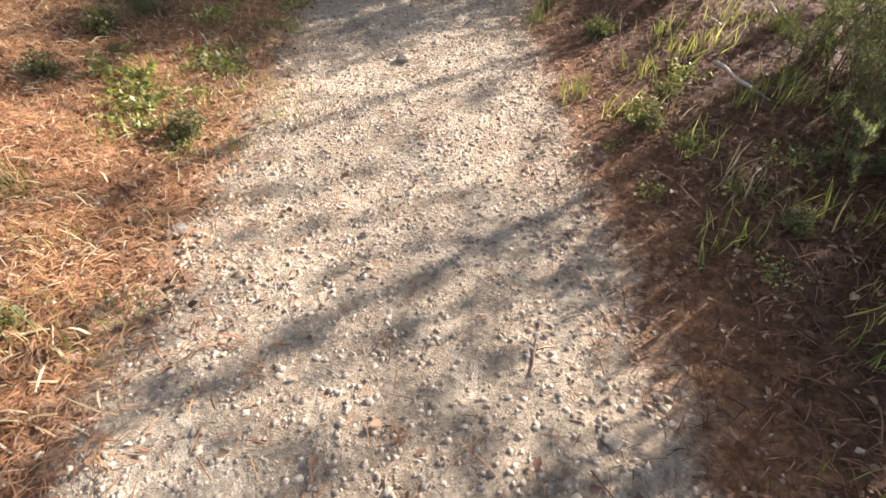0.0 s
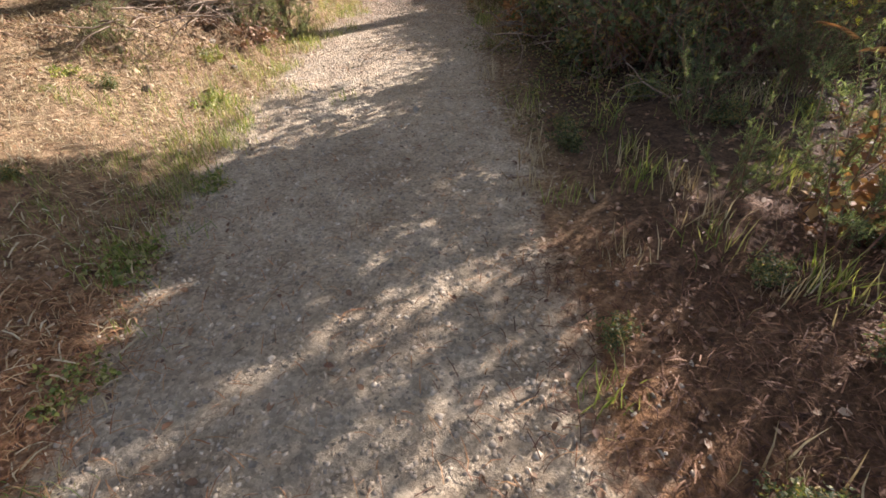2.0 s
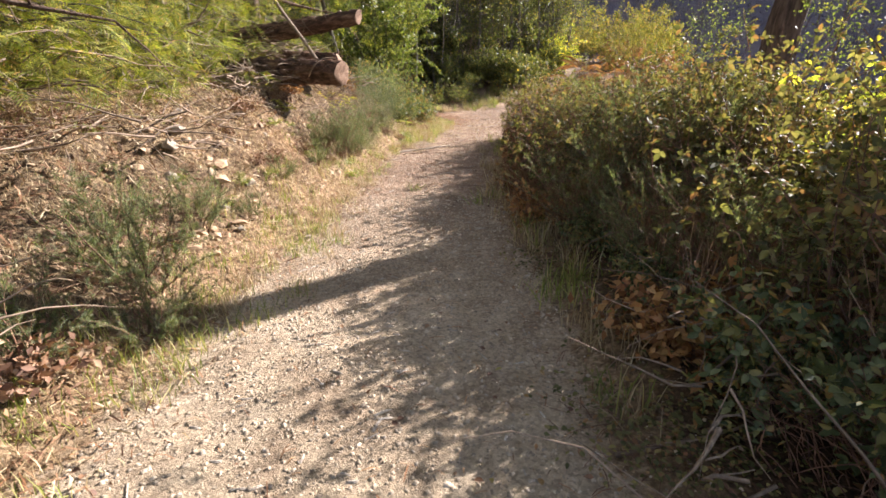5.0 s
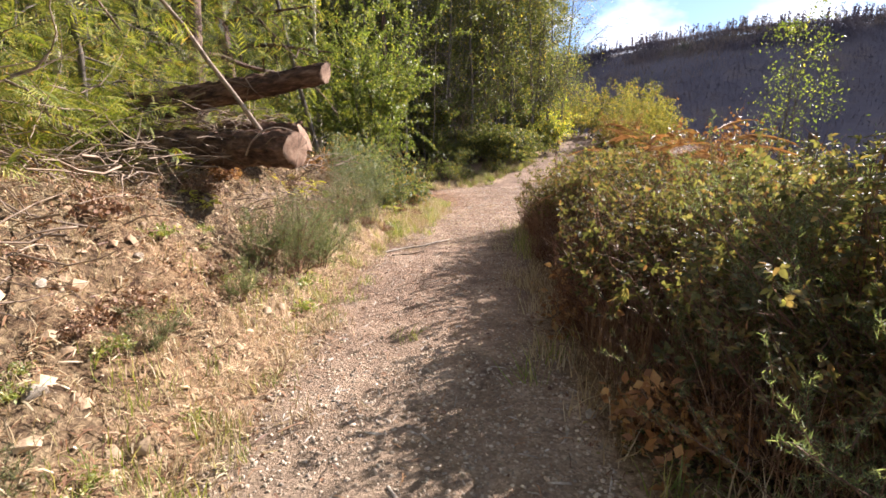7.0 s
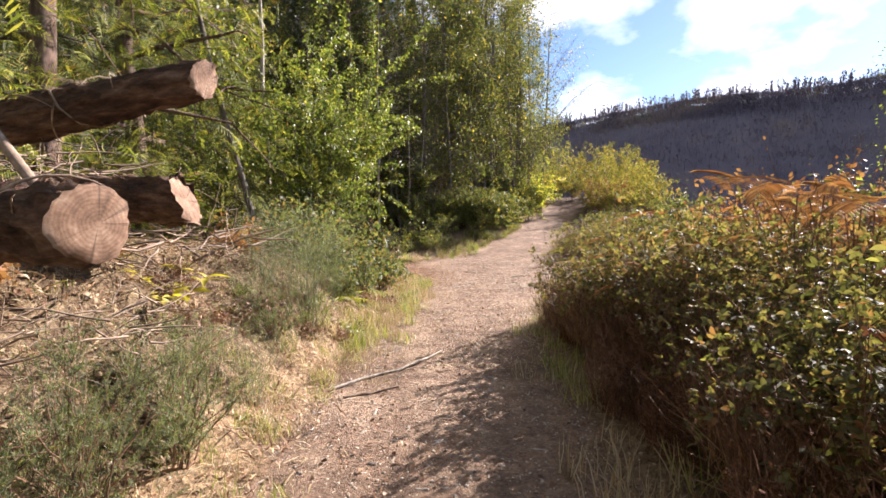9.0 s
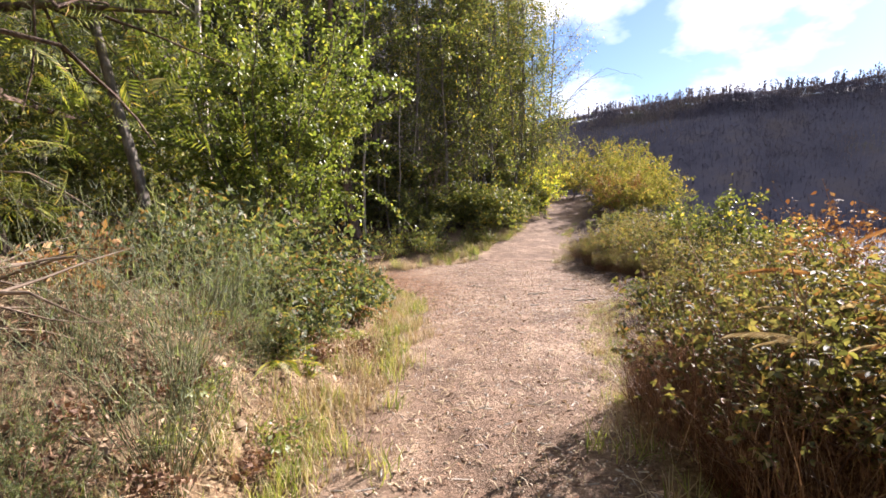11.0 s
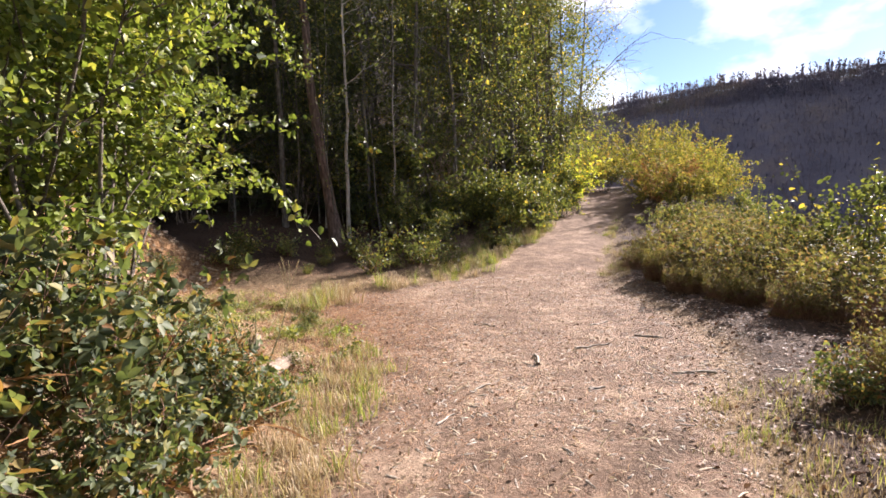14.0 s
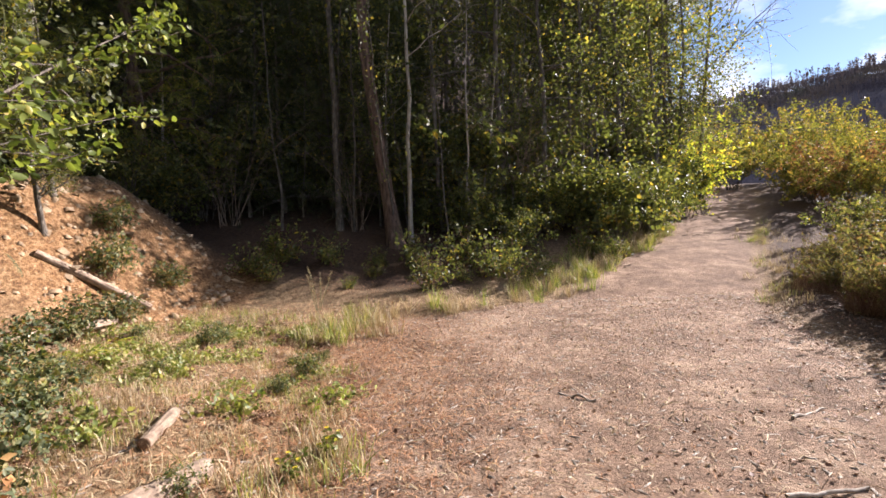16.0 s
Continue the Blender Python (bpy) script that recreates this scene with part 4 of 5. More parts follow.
    for i in range(26):
        placed(first, rng.uniform(-8, 1.5), rng.uniform(37.8, 41), rng.uniform(0, 360), rng.uniform(0.6, 1.2))
    stems, leaves = shrub_meshes(161, 2.6, 1.1, 24, 3600, ROUND, 0.11, 0.012)
    first = make_shrub("edge_shrub", spot(5.0, 37.4), "sunlit leafy shrub at the edge of the wood", "shrub", "edge shrubs", stems, leaves, M_BARK, M_WOODLEAF)
    for x, y, s in ((6.4, 39.4, 0.8), (8.6, 42.4, 1.0), (2.4, 35.9, 0.5)):
        placed(first, x, y, rng.uniform(0, 360), s)
    stems, leaves = shrub_meshes(163, 3.2, 1.1, 22, 3400, ROUND, 0.10, 0.014)
    make_shrub("edge_shrub", spot(9.6, 43.2), "bright yellow-leaved shrub at the corner of the wood", "shrub", "", stems, leaves, M_BARK, M_LIME)
    pole = tree_meshes(164, 8, 0.045, 0.35, 1.0, 12, 320, LEAF, 0.10, (0.02, 0), 6)
    first = make_tree(spot(1.0, 36.6), "thin pale sapling pole in front of the wood", "sapling poles", pole, M_PALE, M_WOODLEAF, "sapling")
    dark_pole = make_tree(spot(2.2, 37.4), "thin dark sapling pole in front of the wood", "dark sapling poles", tree_meshes(165, 8, 0.04, 0.3, 1.1, 14, 420, LEAF, 0.10, (-0.02, 0), 6), M_BARK, M_WOODLEAF, "sapling")
    copy_thing(first, Matrix.Translation(spot(-0.42, 35.8, 0.1)) @ Matrix.Scale(1.6, 4))
    for i in range(46):
        u = rng.uniform(0, 1)
        x, y = -10 + 18 * u, 35.2 + (0 if u < 0.55 else (u - 0.55) * 17) + rng.uniform(0, 3)
        copy_thing(first if i % 9 == 0 else dark_pole, Matrix.Translation(spot(x, y, 0.1)) @ pose(0, 0, 0, rng.normal(0, 7), rng.normal(0, 7), rng.uniform(0, 360)) @ Matrix.Scale(rng.uniform(0.6, 1.3), 4))
    stems, leaves = shrub_meshes(166, 3.0, 0.9, 15, 260, LEAF, 0.08, 0.011, 0.03, 0.3, 1.0, 7, 4)
    twiggy = make_shrub("bare_shrub", spot(-2.0, 36.4), "bare twiggy grey-brown shrub at the shaded wood's edge", "shrub", "bare shrubs", stems, leaves, M_TWIG, M_WOODLEAF)
    for i in range(34):
        u = rng.uniform(0, 1)
        if 0.25 < u < 0.58:
            continue
        x, y = -9.5 + 17.5 * u, 35.0 + (0 if u < 0.55 else (u - 0.55) * 17) + rng.uniform(0, 2.6)
        placed(twiggy, x, y, rng.uniform(0, 360), rng.uniform(0.6, 1.5))
    stems, leaves = shrub_meshes(162, 0.75, 0.5, 22, 700, LEAF, 0.07, 0.006)
    first = make_shrub("low_weed", spot(0.5, 33.0), "low leafy weeds in front of the dark wood", "weed", "weeds along the wood", stems, leaves, M_CANE, M_WOODLEAF)
    for i in range(24):
        u = rng.uniform(0, 1)
        y = 32.6 + 3.4 * u ** 2 + rng.uniform(0, 1.6)
        placed(first, -3.2 + 8.6 * u, y, rng.uniform(0, 360), rng.uniform(0.35, 1.3))


build_wood()


# ---- the brambles beside the path ----
def bramble_meshes(seed, radius, height, n_leaves, n_canes, leaf_size=0.075):
    rng = np.random.default_rng(seed)
    canes, lines = [], []
    for _ in range(n_canes):
        a = rng.uniform(0, 2 * np.pi)
        q = rng.uniform(0, 0.85) * radius
        start = arr((np.cos(a) * q, np.sin(a) * q, 0))[0]
        b = a + rng.normal(0, 0.9)
        p = arc(rng, start, (np.cos(b) * 0.55, np.sin(b) * 0.55, 1.2), height * rng.uniform(0.8, 1.7), 8, 0.14, 0.12)
        p[:, 2] = np.clip(p[:, 2], 0.02, height * 1.38)
        far = np.hypot(p[:, 0], p[:, 1])
        p[:, :2] *= np.minimum(1, radius * 1.08 / np.maximum(far, 0.01))[:, None]
        lines.append(p)
        canes.append(tube(p, taper(8, rng.uniform(0.003, 0.007), 0.0018), 3))
    t, c = rng.uniform(0, 2 * np.pi, n_leaves), rng.uniform(0.16, 1, n_leaves) ** 0.42
    shell = rng.uniform(0.62, 1.08, n_leaves) * (1 + 0.18 * np.sin(t * 3 + seed + c * 4) + 0.16 * np.sin(t * 6 + c * 11) + 0.08 * np.sin(t * 13 - c * 17))
    s = np.sqrt(1 - np.clip(c, 0, 0.999) ** 2)
    pos = np.stack([radius * shell * s * np.cos(t), radius * shell * s * np.sin(t), height * shell * c], 1)
    half = n_leaves * 2 // 5
    pos[:half] = on_lines(rng, lines, half, 0.5)
    leaves = scatter(TRIPLE, pos, turns(rng, n_leaves, 0.8, 0.6), leaf_size * rng.uniform(0.45, 1.4, n_leaves))
    m = n_leaves // 2
    t, k = rng.uniform(0, 2 * np.pi, m), np.sqrt(rng.uniform(0.25, 1, m)) * radius
    base = np.stack([k * np.cos(t), k * np.sin(t), np.zeros(m)], 1)
    h = rng.uniform(0.25, 0.8, m) * height
    dry = scatter(BLADE, base, turns(rng, m, 0, 0.5), np.stack([np.full(m, 0.13), h, h], 1))
    return canes, leaves, dry


def build_brambles():
    rng = np.random.default_rng(31)
    firsts = []
    for k, (r, h) in enumerate(((1.1, 1.12), (1.25, 1.0), (0.95, 1.25))):
        canes, leaves, dry = bramble_meshes(300 + k, r, h, 5400, 300)
        e = thing("bramble_bush", spot((2.95, 2.85, 2.8)[k], 9.0 + k * 1.4), "tangled bramble bush with dark glossy leaves over brown canes", "bush", "bramble hedge")
        tagged(part("cane_tangle", canes, M_CANE, e, "thin reddish-brown arching canes", True), kind="stuff")
        part("foliage", [leaves], M_BRAMBLE, e)
        part("bracken_layer", [dry], M_DEADLEAF, e, "dead rust-brown bracken stems")
        firsts.append(e)
    canes, leaves, dry = bramble_meshes(310, 1.2, 1.05, 2300, 110, 0.1)
    thin = thing("bramble_bush", spot(5.3, 8.0), "tangled bramble bush with dark glossy leaves over brown canes", "bush", "bramble hedge")
    tagged(part("cane_tangle", canes, M_CANE, thin, "thin reddish-brown arching canes", True), kind="stuff")
    part("foliage", [leaves], M_BRAMBLE, thin)
    part("bracken_layer", [dry], M_DEADLEAF, thin, "dead rust-brown bracken stems")
    canes, leaves, dry = bramble_meshes(320, 0.8, 0.85, 2400, 320, 0.04)
    skirt = thing("withered_bracken", spot(2.2, 14.1), "mound of withered rust-brown bracken and dead canes under the brambles", "fern", "withered bracken")
    tagged(part("cane_tangle", canes, M_CANE, skirt, "thin reddish-brown arching canes", True), kind="stuff")
    part("foliage", [leaves], M_WITHER, skirt)
    part("bracken_layer", [dry], M_WITHER, skirt, "dead rust-brown bracken stems")
    bare = thing("dead_bramble", spot(2.35, 7.8), "leafless heap of arching dead bramble canes in shade", "bush", "dead brambles")
    canes, leaves, dry = bramble_meshes(330, 0.95, 0.75, 420, 260, 0.07)
    tagged(part("cane_tangle", canes, M_CANE, bare, "thin reddish-brown arching canes", True), kind="stuff")
    part("foliage", [leaves], M_IVY, bare)
    for x, y, q in ((1.95, 8.9, 0.6), (2.9, 7.3, 0.8), (1.85, 9.8, 0.5)):
        placed(bare, x, y, rng.uniform(0, 360), q)
    for y in np.arange(13.6, 20.2, 0.62):
        placed(skirt, float(right_edge(y)) + rng.uniform(0.55, 0.95), y, rng.uniform(0, 360), rng.uniform(0.35, 0.62))
    spots = []
    for y in np.arange(12.4, 19.6, 0.95):
        spots.append((float(right_edge(y)) + rng.uniform(1.05, 1.4), y, rng.uniform(0.74, 0.95)))
    for y in np.arange(8.0, 20.5, 1.4):
        spots.append((float(right_edge(y)) + rng.uniform(2.5, 3.0), y, rng.uniform(0.75, 1.0)))
    for x, y, s in ((5.2, 21.3, 0.7), (5.3, 22.8, 0.62), (5.7, 21.8, 0.75), (6.0, 23.5, 0.7), (7.3, 25.2, 0.75), (7.6, 27.0, 0.75), (7.7, 28.8, 0.8), (8.0, 30.4, 0.95), (8.5, 31.8, 1.0), (9.3, 31.2, 1.1), (9.4, 33.2, 1.0), (10.2, 34.4, 0.9), (10.5, 32.4, 1.0), (9.0, 29.4, 0.9), (11.2, 36.2, 0.9), (9.6, 26.6, 0.8), (8.9, 24.4, 0.75), (5.4, 10.5, 1.2), (5.6, 13.0, 1.1), (5.8, 17.0, 1.0), (6.9, 29.4, 0.5), (7.1, 30.8, 0.55), (6.8, 28.1, 0.45), (7.6, 32.4, 0.55), (8.3, 33.8, 0.5), (6.7, 26.6, 0.4), (4.75, 22.5, 0.33), (5.3, 24.0, 0.42)):
        spots.append((x, y, s))
    for i, (x, y, s) in enumerate(spots):
        near = x - float(right_edge(y)) < 2.0
        placed(firsts[i % 3] if near else thin, x, y, rng.uniform(0, 360), s * rng.uniform(0.9, 1.1), 0.03)
    for i in range(46):
        placed(thin, rng.uniform(8.5, 24), rng.uniform(-3, 30), rng.uniform(0, 360), rng.uniform(0.6, 1.1), 0.05)


build_brambles()


# ---- trees and shrubs along the walk ----
def build_right_side():
    rng = np.random.default_rng(41)
    big = tree_meshes(400, 16, 0.30, 0.6, 4.2, 26, 5000, LEAF, 0.13, (0.09, 0.02), 16)
    make_tree(spot(5.75, 16.0, 0.2), "thick leaning tree trunk rising from the bramble bank", "", big, M_PINE, M_LEAF)
    yel = tree_meshes(401, 5.2, 0.07, 0.14, 1.7, 26, 5200, ROUND, 0.085, (0.02, 0.05), 8)
    first = make_tree(spot(4.3, 10.3), "small tree with yellowing rounded leaves above the brambles", "small yellowing trees", yel, M_BARK, M_LIME)
    placed(first, 5.9, 10.3, 130, 1.15)
    placed(first, 4.3, 7.6, 40, 0.7)
    placed(first, 3.9, 8.1, 250, 0.78)
    for x, y, q in ((3.3, 10.5, 0.4), (3.0, 9.2, 0.35), (3.45, 9.8, 0.4)):
        placed(first, x, y, rng.uniform(0, 360), q)
    placed(first, 4.7, 9.5, 310, 0.95)
    placed(first, 4.6, 10.0, 80, 0.85)
    thin = tree_meshes(402, 9, 0.055, 0.2, 2.2, 26, 1100, LEAF, 0.11, (0.0, 0.0), 8, 0.03, 7)
    first = make_tree(spot(6.6, 6.0), "thin sparsely leaved tree on the slope below the path", "thin slope trees", thin, M_BARK, M_LEAF)
    for x, y, t in ((5.2, 4.0, 80), (7.4, 8.6, 200)):
        placed(first, x, y, t, rng.uniform(0.8, 1.1))
    for x, y, t, q in ((5.7, 14.3, 20, 0.4), (6.4, 15.9, 130, 0.45), (6.2, 18.2, 260, 0.4), (5.2, 17.0, 310, 0.35)):
        placed(first, x, y, t, q)
    stems, leaves = shrub_meshes(410, 1.9, 0.7, 12, 1500, ROUND, 0.07, 0.012)
    first = make_shrub("birch_sapling", spot(9.4, 29.5), "upright leafy sapling among the brambles", "sapling", "saplings", stems, leaves, M_BARK, M_WOODLEAF)
    for x, y, s in ((9.9, 29.0, 1.5), (11.1, 28.6, 1.3), (12.6, 30.2, 1.6)):
        placed(first, x, y, rng.uniform(0, 360), s)
    stems, leaves = shrub_meshes(411, 2.6, 1.6, 30, 6000, ROUND, 0.075, 0.012)
    first = make_shrub("autumn_shrub", spot(13.6, 41.0), "golden-green autumn shrub beside the far path", "shrub", "autumn shrubs", stems, leaves, M_BARK, M_GOLD)
    for x, y, s in ((15.6, 42.6, 1.1), (14.6, 45.6, 1.2), (16.2, 48.6, 1.3), (14.0, 44.0, 0.8), (18.0, 46.0, 1.4), (18.5, 50.5, 1.6), (16.0, 55.5, 1.6), (20.5, 55.0, 1.8), (12.4, 53.0, 1.5), (22, 60, 2), (17, 61, 2.0)):
        placed(first, x, y, rng.uniform(0, 360), s)
    stems, leaves = shrub_meshes(412, 2.0, 0.8, 14, 1300, LEAF, 0.075, 0.01)
    first = make_shrub("rust_shrub", spot(6.1, 19.6), "dying shrub with rust-orange leaves above the brambles", "shrub", "rust shrubs", stems, leaves, M_CANE, M_RUST)
    for x, y, s in ((5.3, 19.0, 1.05), (4.7, 18.0, 0.95), (6.4, 20.6, 1.1), (13.0, 41.6, 1.5), (14.8, 43.4, 1.5), (7.0, 22.5, 1.0)):
        placed(first, x, y, rng.uniform(0, 360), s)


build_right_side()


def build_left_side():
    rng = np.random.default_rng(51)
    haz = shrub_meshes(500, 4.9, 1.7, 46, 42000, ROUND, 0.06, 0.02, 0.03, 0.12, 1.0, 5, 5)
    make_shrub("leafy_bush", spot(-1.25, 24.4), "tall dense bush with glossy rounded green leaves", "bush", "", haz[0], haz[1], M_BARK, M_LEAF)
    haz = shrub_meshes(501, 4.4, 1.3, 30, 16000, ROUND, 0.062, 0.018, 0.03, 0.12, 1.0, 5, 5)
    first = make_shrub("leafy_bush", spot(-4.3, 26.6), "tall dense bush in the wood's half shade", "bush", "leafy bushes", haz[0], haz[1], M_BARK, M_WOODLEAF)
    for x, y, s in ((-5.8, 24.0, 0.9), (-6.5, 28.5, 0.9)):
        placed(first, x, y, rng.uniform(0, 360), s)
    tree = tree_meshes(502, 7, 0.11, 0.16, 1.6, 26, 8000, LEAF, 0.06, (-0.03, 0.0), 9)
    first = make_tree(spot(-4.75, 29.1), "brown-stemmed tree with yellow-green leaves on the bank", "bank trees", tree, M_BARK, M_WOODLEAF)
    placed(first, -4.9, 28.6, 140, 0.8)
    placed(first, -4.7, 29.9, 50, 0.42)
    placed(first, -5.1, 30.5, 290, 0.5)
    pine = tree_meshes(503, 15, 0.17, 0.12, 2.4, 34, 2600, FROND, 0.36, (0.03, 0), 10, 0.08, 3, 0.1)
    first = make_tree(spot(-3.75, 10.1, 0.1), "rough-barked pine standing on the bank", "bank pines", pine, M_PINE, M_FROND)
    for x, y, s in ((-3.45, 11.1, 0.6), (-3.7, 19.2, 0.9), (-4.0, 22.2, 1.0), (-5.2, 13.5, 1.1), (-6.5, 17.5, 1.2), (-7.5, 21.5, 1.1), (-6.8, 9.0, 1.0), (-9.0, 14.0, 1.2), (-10, 24.0, 1.2), (-8.5, 29.5, 1.1), (-9.5, 33.5, 1.1), (-6.5, 34.5, 1.0), (-5.6, 6.0, 1.0), (-12, 19, 1.2)):
        placed(first, x, y, rng.uniform(0, 360), s, 0.1)
    slim = tree_meshes(504, 9, 0.07, 0.45, 1.3, 14, 1400, LEAF, 0.1, (-0.22, 0.06), 8)
    make_tree(spot(-2.1, 22.0, 0.1), "dark slim trunk leaning back over the bank", "", slim, M_BARK, M_LEAF)
    slim = tree_meshes(505, 12, 0.08, 0.4, 1.4, 18, 2200, LEAF, 0.1, (0, 0), 8)
    first = make_tree(spot(-2.9, 25.8, 0.1), "slim pale-barked tree behind the logs", "slim bank trees", slim, M_PALE, M_WOODLEAF)
    for x, y in ((-4.6, 20.6), (-5.4, 24.2), (-6.2, 27.0), (-4.9, 17.6), (-7.0, 25.0), (-8, 18.5), (-5.8, 31.0), (-7.2, 32.4)):
        placed(first, x, y, rng.uniform(0, 360), rng.uniform(0.85, 1.15), 0.1)
    # gorse and heath on the bank and the verge
    stems, leaves = gorse_meshes(510, 0.72, 0.55, 22, 7, 11000)
    first = make_shrub("gorse_bush", spot(-1.8, 10.6), "low grey-green gorse bush at the foot of the bank", "bush", "gorse bushes", stems, leaves, M_CANE, M_GORSE, leaf_name="foliage")
    stems, leaves = gorse_meshes(517, 1.3, 0.95, 34, 9, 24000)
    tall = make_shrub("gorse_bush", spot(2.6, 14.2), "tall grey-green gorse bush among the brambles", "bush", "tall gorse bushes", stems, leaves, M_CANE, M_GORSE)
    for x, y, s in ((-1.55, 10.2, 0.7), (-2.15, 10.9, 0.8), (-2.0, 9.8, 0.8), (-2.9, 8.3, 0.6), (-1.28, 15.5, 1.25), (-1.55, 15.2, 0.85), (-1.15, 16.2, 1.0), (-1.4, 16.6, 0.8), (-1.6, 13.3, 0.45), (-1.85, 11.6, 0.75), (-1.65, 12.2, 0.4), (-1.45, 14.4, 0.5), (-1.1, 18.3, 0.7), (2.35, 2.75, 1.3), (2.25, 2.25, 1.2), (2.9, 2.2, 1.8), (3.0, 1.3, 1.8), (3.3, 3.0, 1.9), (-2.3, 3.9, 0.45), (3.0, 6.6, 1.2), (2.9, 3.8, 1.2), (1.95, 11.3, 1.75), (2.15, 12.2, 1.85), (1.75, 12.8, 1.3), (1.72, 10.6, 1.25), (1.7, 11.7, 1.4), (2.1, 9.9, 1.3), (2.4, 11.6, 1.9), (2.4, 13.4, 1.6), (2.5, 12.6, 1.9), (4.4, 14.6, 1.6), (2.3, 0.7, 1.3), (2.15, 1.5, 1.2), (1.9, 1.05, 0.8), (1.85, 0.5, 0.8), (1.95, 1.9, 0.8)):
        placed(first if s < 1.2 else tall, x, y, rng.uniform(0, 360), s if s < 1.2 else s / 1.8)
    stems, leaves = gorse_meshes(514, 1.05, 0.42, 9, 4, 5200)
    first = make_shrub("gorse_sprig", spot(1.95, 4.75), "tall upright spiny gorse stems at the shaded verge", "bush", "gorse sprigs", stems, leaves, M_CANE, M_GORSE)
    for x, y, s in ((1.72, 5.25, 0.7), (2.25, 5.3, 1.0), (2.3, 4.45, 1.0), (1.95, 6.15, 0.75), (2.2, 6.5, 0.8), (2.15, 2.9, 0.9)):
        placed(first, x, y, rng.uniform(0, 360), s)
    stems, leaves = shrub_meshes(515, 1.25, 0.42, 46, 1500, SPINE, 0.05, 0.0035, 0.01, 0.2, 0.35, 3, 3)
    first = make_shrub("broom_bush", spot(-0.82, 18.85), "wispy upright green broom bush at the bank's foot", "bush", "broom bushes", stems, leaves, M_BROOM, M_GORSE)
    for x, y, s in ((-0.98, 19.5, 1.05), (-1.35, 19.2, 0.85), (-0.75, 20.3, 0.8), (-1.3, 18.5, 0.55), (-1.2, 16.4, 0.6), (-1.0, 17.2, 0.55), (-1.05, 20.5, 0.9)):
        placed(first, x, y, rng.uniform(0, 360), s)
    stems, leaves = shrub_meshes(511, 0.85, 0.55, 26, 800, TRIPLE, 0.095, 0.005, sub=2, sides=3)
    first = make_shrub("low_bush", spot(-0.45, 22.3), "low leafy bush with mixed green and yellow leaves", "bush", "low bushes", stems, leaves, M_CANE, M_IVY)
    for x, y, s in ((-0.7, 21.5, 0.9), (-0.1, 23.0, 0.9), (-0.9, 22.8, 1.1), (0.0, 23.9, 0.8), (-1.4, 21.6, 1.2), (0.15, 24.6, 0.5), (-0.7, 25.6, 0.6), (-1.5, 26.6, 0.6), (-2.4, 27.2, 0.7), (-2.0, 29.5, 0.4), (-3.6, 29.9, 0.6), (-4.2, 30.4, 0.8), (-3.9, 31.4, 0.6), (-4.6, 31.0, 0.7), (-3.4, 28.9, 0.7), (3.8, 21.4, 0.45), (4.2, 22.6, 0.45), (4.7, 24.0, 0.5), (1.6, 10.4, 0.5), (1.6, 11.5, 0.5), (-1.2, 23.2, 1.4), (-0.3, 24.2, 1.0), (-2.0, 24.0, 1.5), (-2.6, 25.0, 1.3), (-0.6, 23.5, 1.3), (-0.6, 20.7, 0.6), (-0.95, 21.2, 0.9), (-0.45, 21.4, 0.7), (-1.5, 20.8, 0.9), (2.6, 11.9, 1.2), (3.0, 12.5, 1.3), (2.45, 12.8, 1.1), (1.75, 7.9, 0.7), (1.9, 8.6, 0.9), (1.7, 9.3, 0.8), (2.3, 7.4, 0.9)):
        placed(first, x, y, rng.uniform(0, 360), s)
    for i in range(24):
        placed(first, rng.uniform(-3.2, 0.3), rng.uniform(24.6, 30), rng.uniform(0, 360), rng.uniform(0.15, 0.36))
    for i in range(40):
        y = rng.uniform(-0.3, 8)
        x = float(right_edge(y)) + rng.uniform(0.2, 2.2) if i % 3 else float(left_edge(y)) - rng.uniform(0.2, 1.6)
        placed(first, x, y, rng.uniform(0, 360), rng.uniform(0.1, 0.26))
    stems, leaves = shrub_meshes(513, 0.2, 0.3, 18, 420, LEAF, 0.034, 0.003, 0.08)
    weed = make_shrub("verge_weed", spot(-1.85, 2.6), "low bright green weed among fallen needles", "weed", "verge weeds", stems, leaves, M_CANE, M_GRASS)
    for x, y, s in ((-1.63, 3.3, 1.1), (-1.5, 3.15, 0.8), (-1.75, 2.35, 0.9), (-1.45, 2.2, 0.6), (-2.1, 2.9, 1.2), (-1.55, 2.75, 0.6), (-1.35, 4.4, 0.8), (-1.5, 5.2, 1.0), (-1.4, 6.1, 0.8), (-1.9, 4.0, 1.0), (1.4, 1.75, 0.6), (1.3, 1.25, 0.45), (1.7, 2.0, 0.7), (1.05, 1.9, 0.5), (1.3, 2.15, 0.6), (1.15, 2.6, 0.5), (1.5, 2.9, 0.7), (0.95, 2.3, 0.4)):
        placed(weed, x, y, rng.uniform(0, 360), s)
    for i in range(60):
        y = rng.uniform(24.8, 30.5)
        x = float(left_edge(y)) - rng.uniform(0.1, 3.2)
        if math.hypot(x + 0.2, y - 26.1) > 0.95:
            placed(weed, x, y, rng.uniform(0, 360), rng.uniform(0.7, 1.6))
    stems, leaves = shrub_meshes(512, 0.55, 0.5, 20, 700, LEAF, 0.07, 0.004, 0.12)
    first = make_shrub("dead_bracken", spot(-1.3, 22.0), "collapsed rust-brown bracken on the bank", "fern", "dead bracken", stems, leaves, M_CANE, M_RUST)
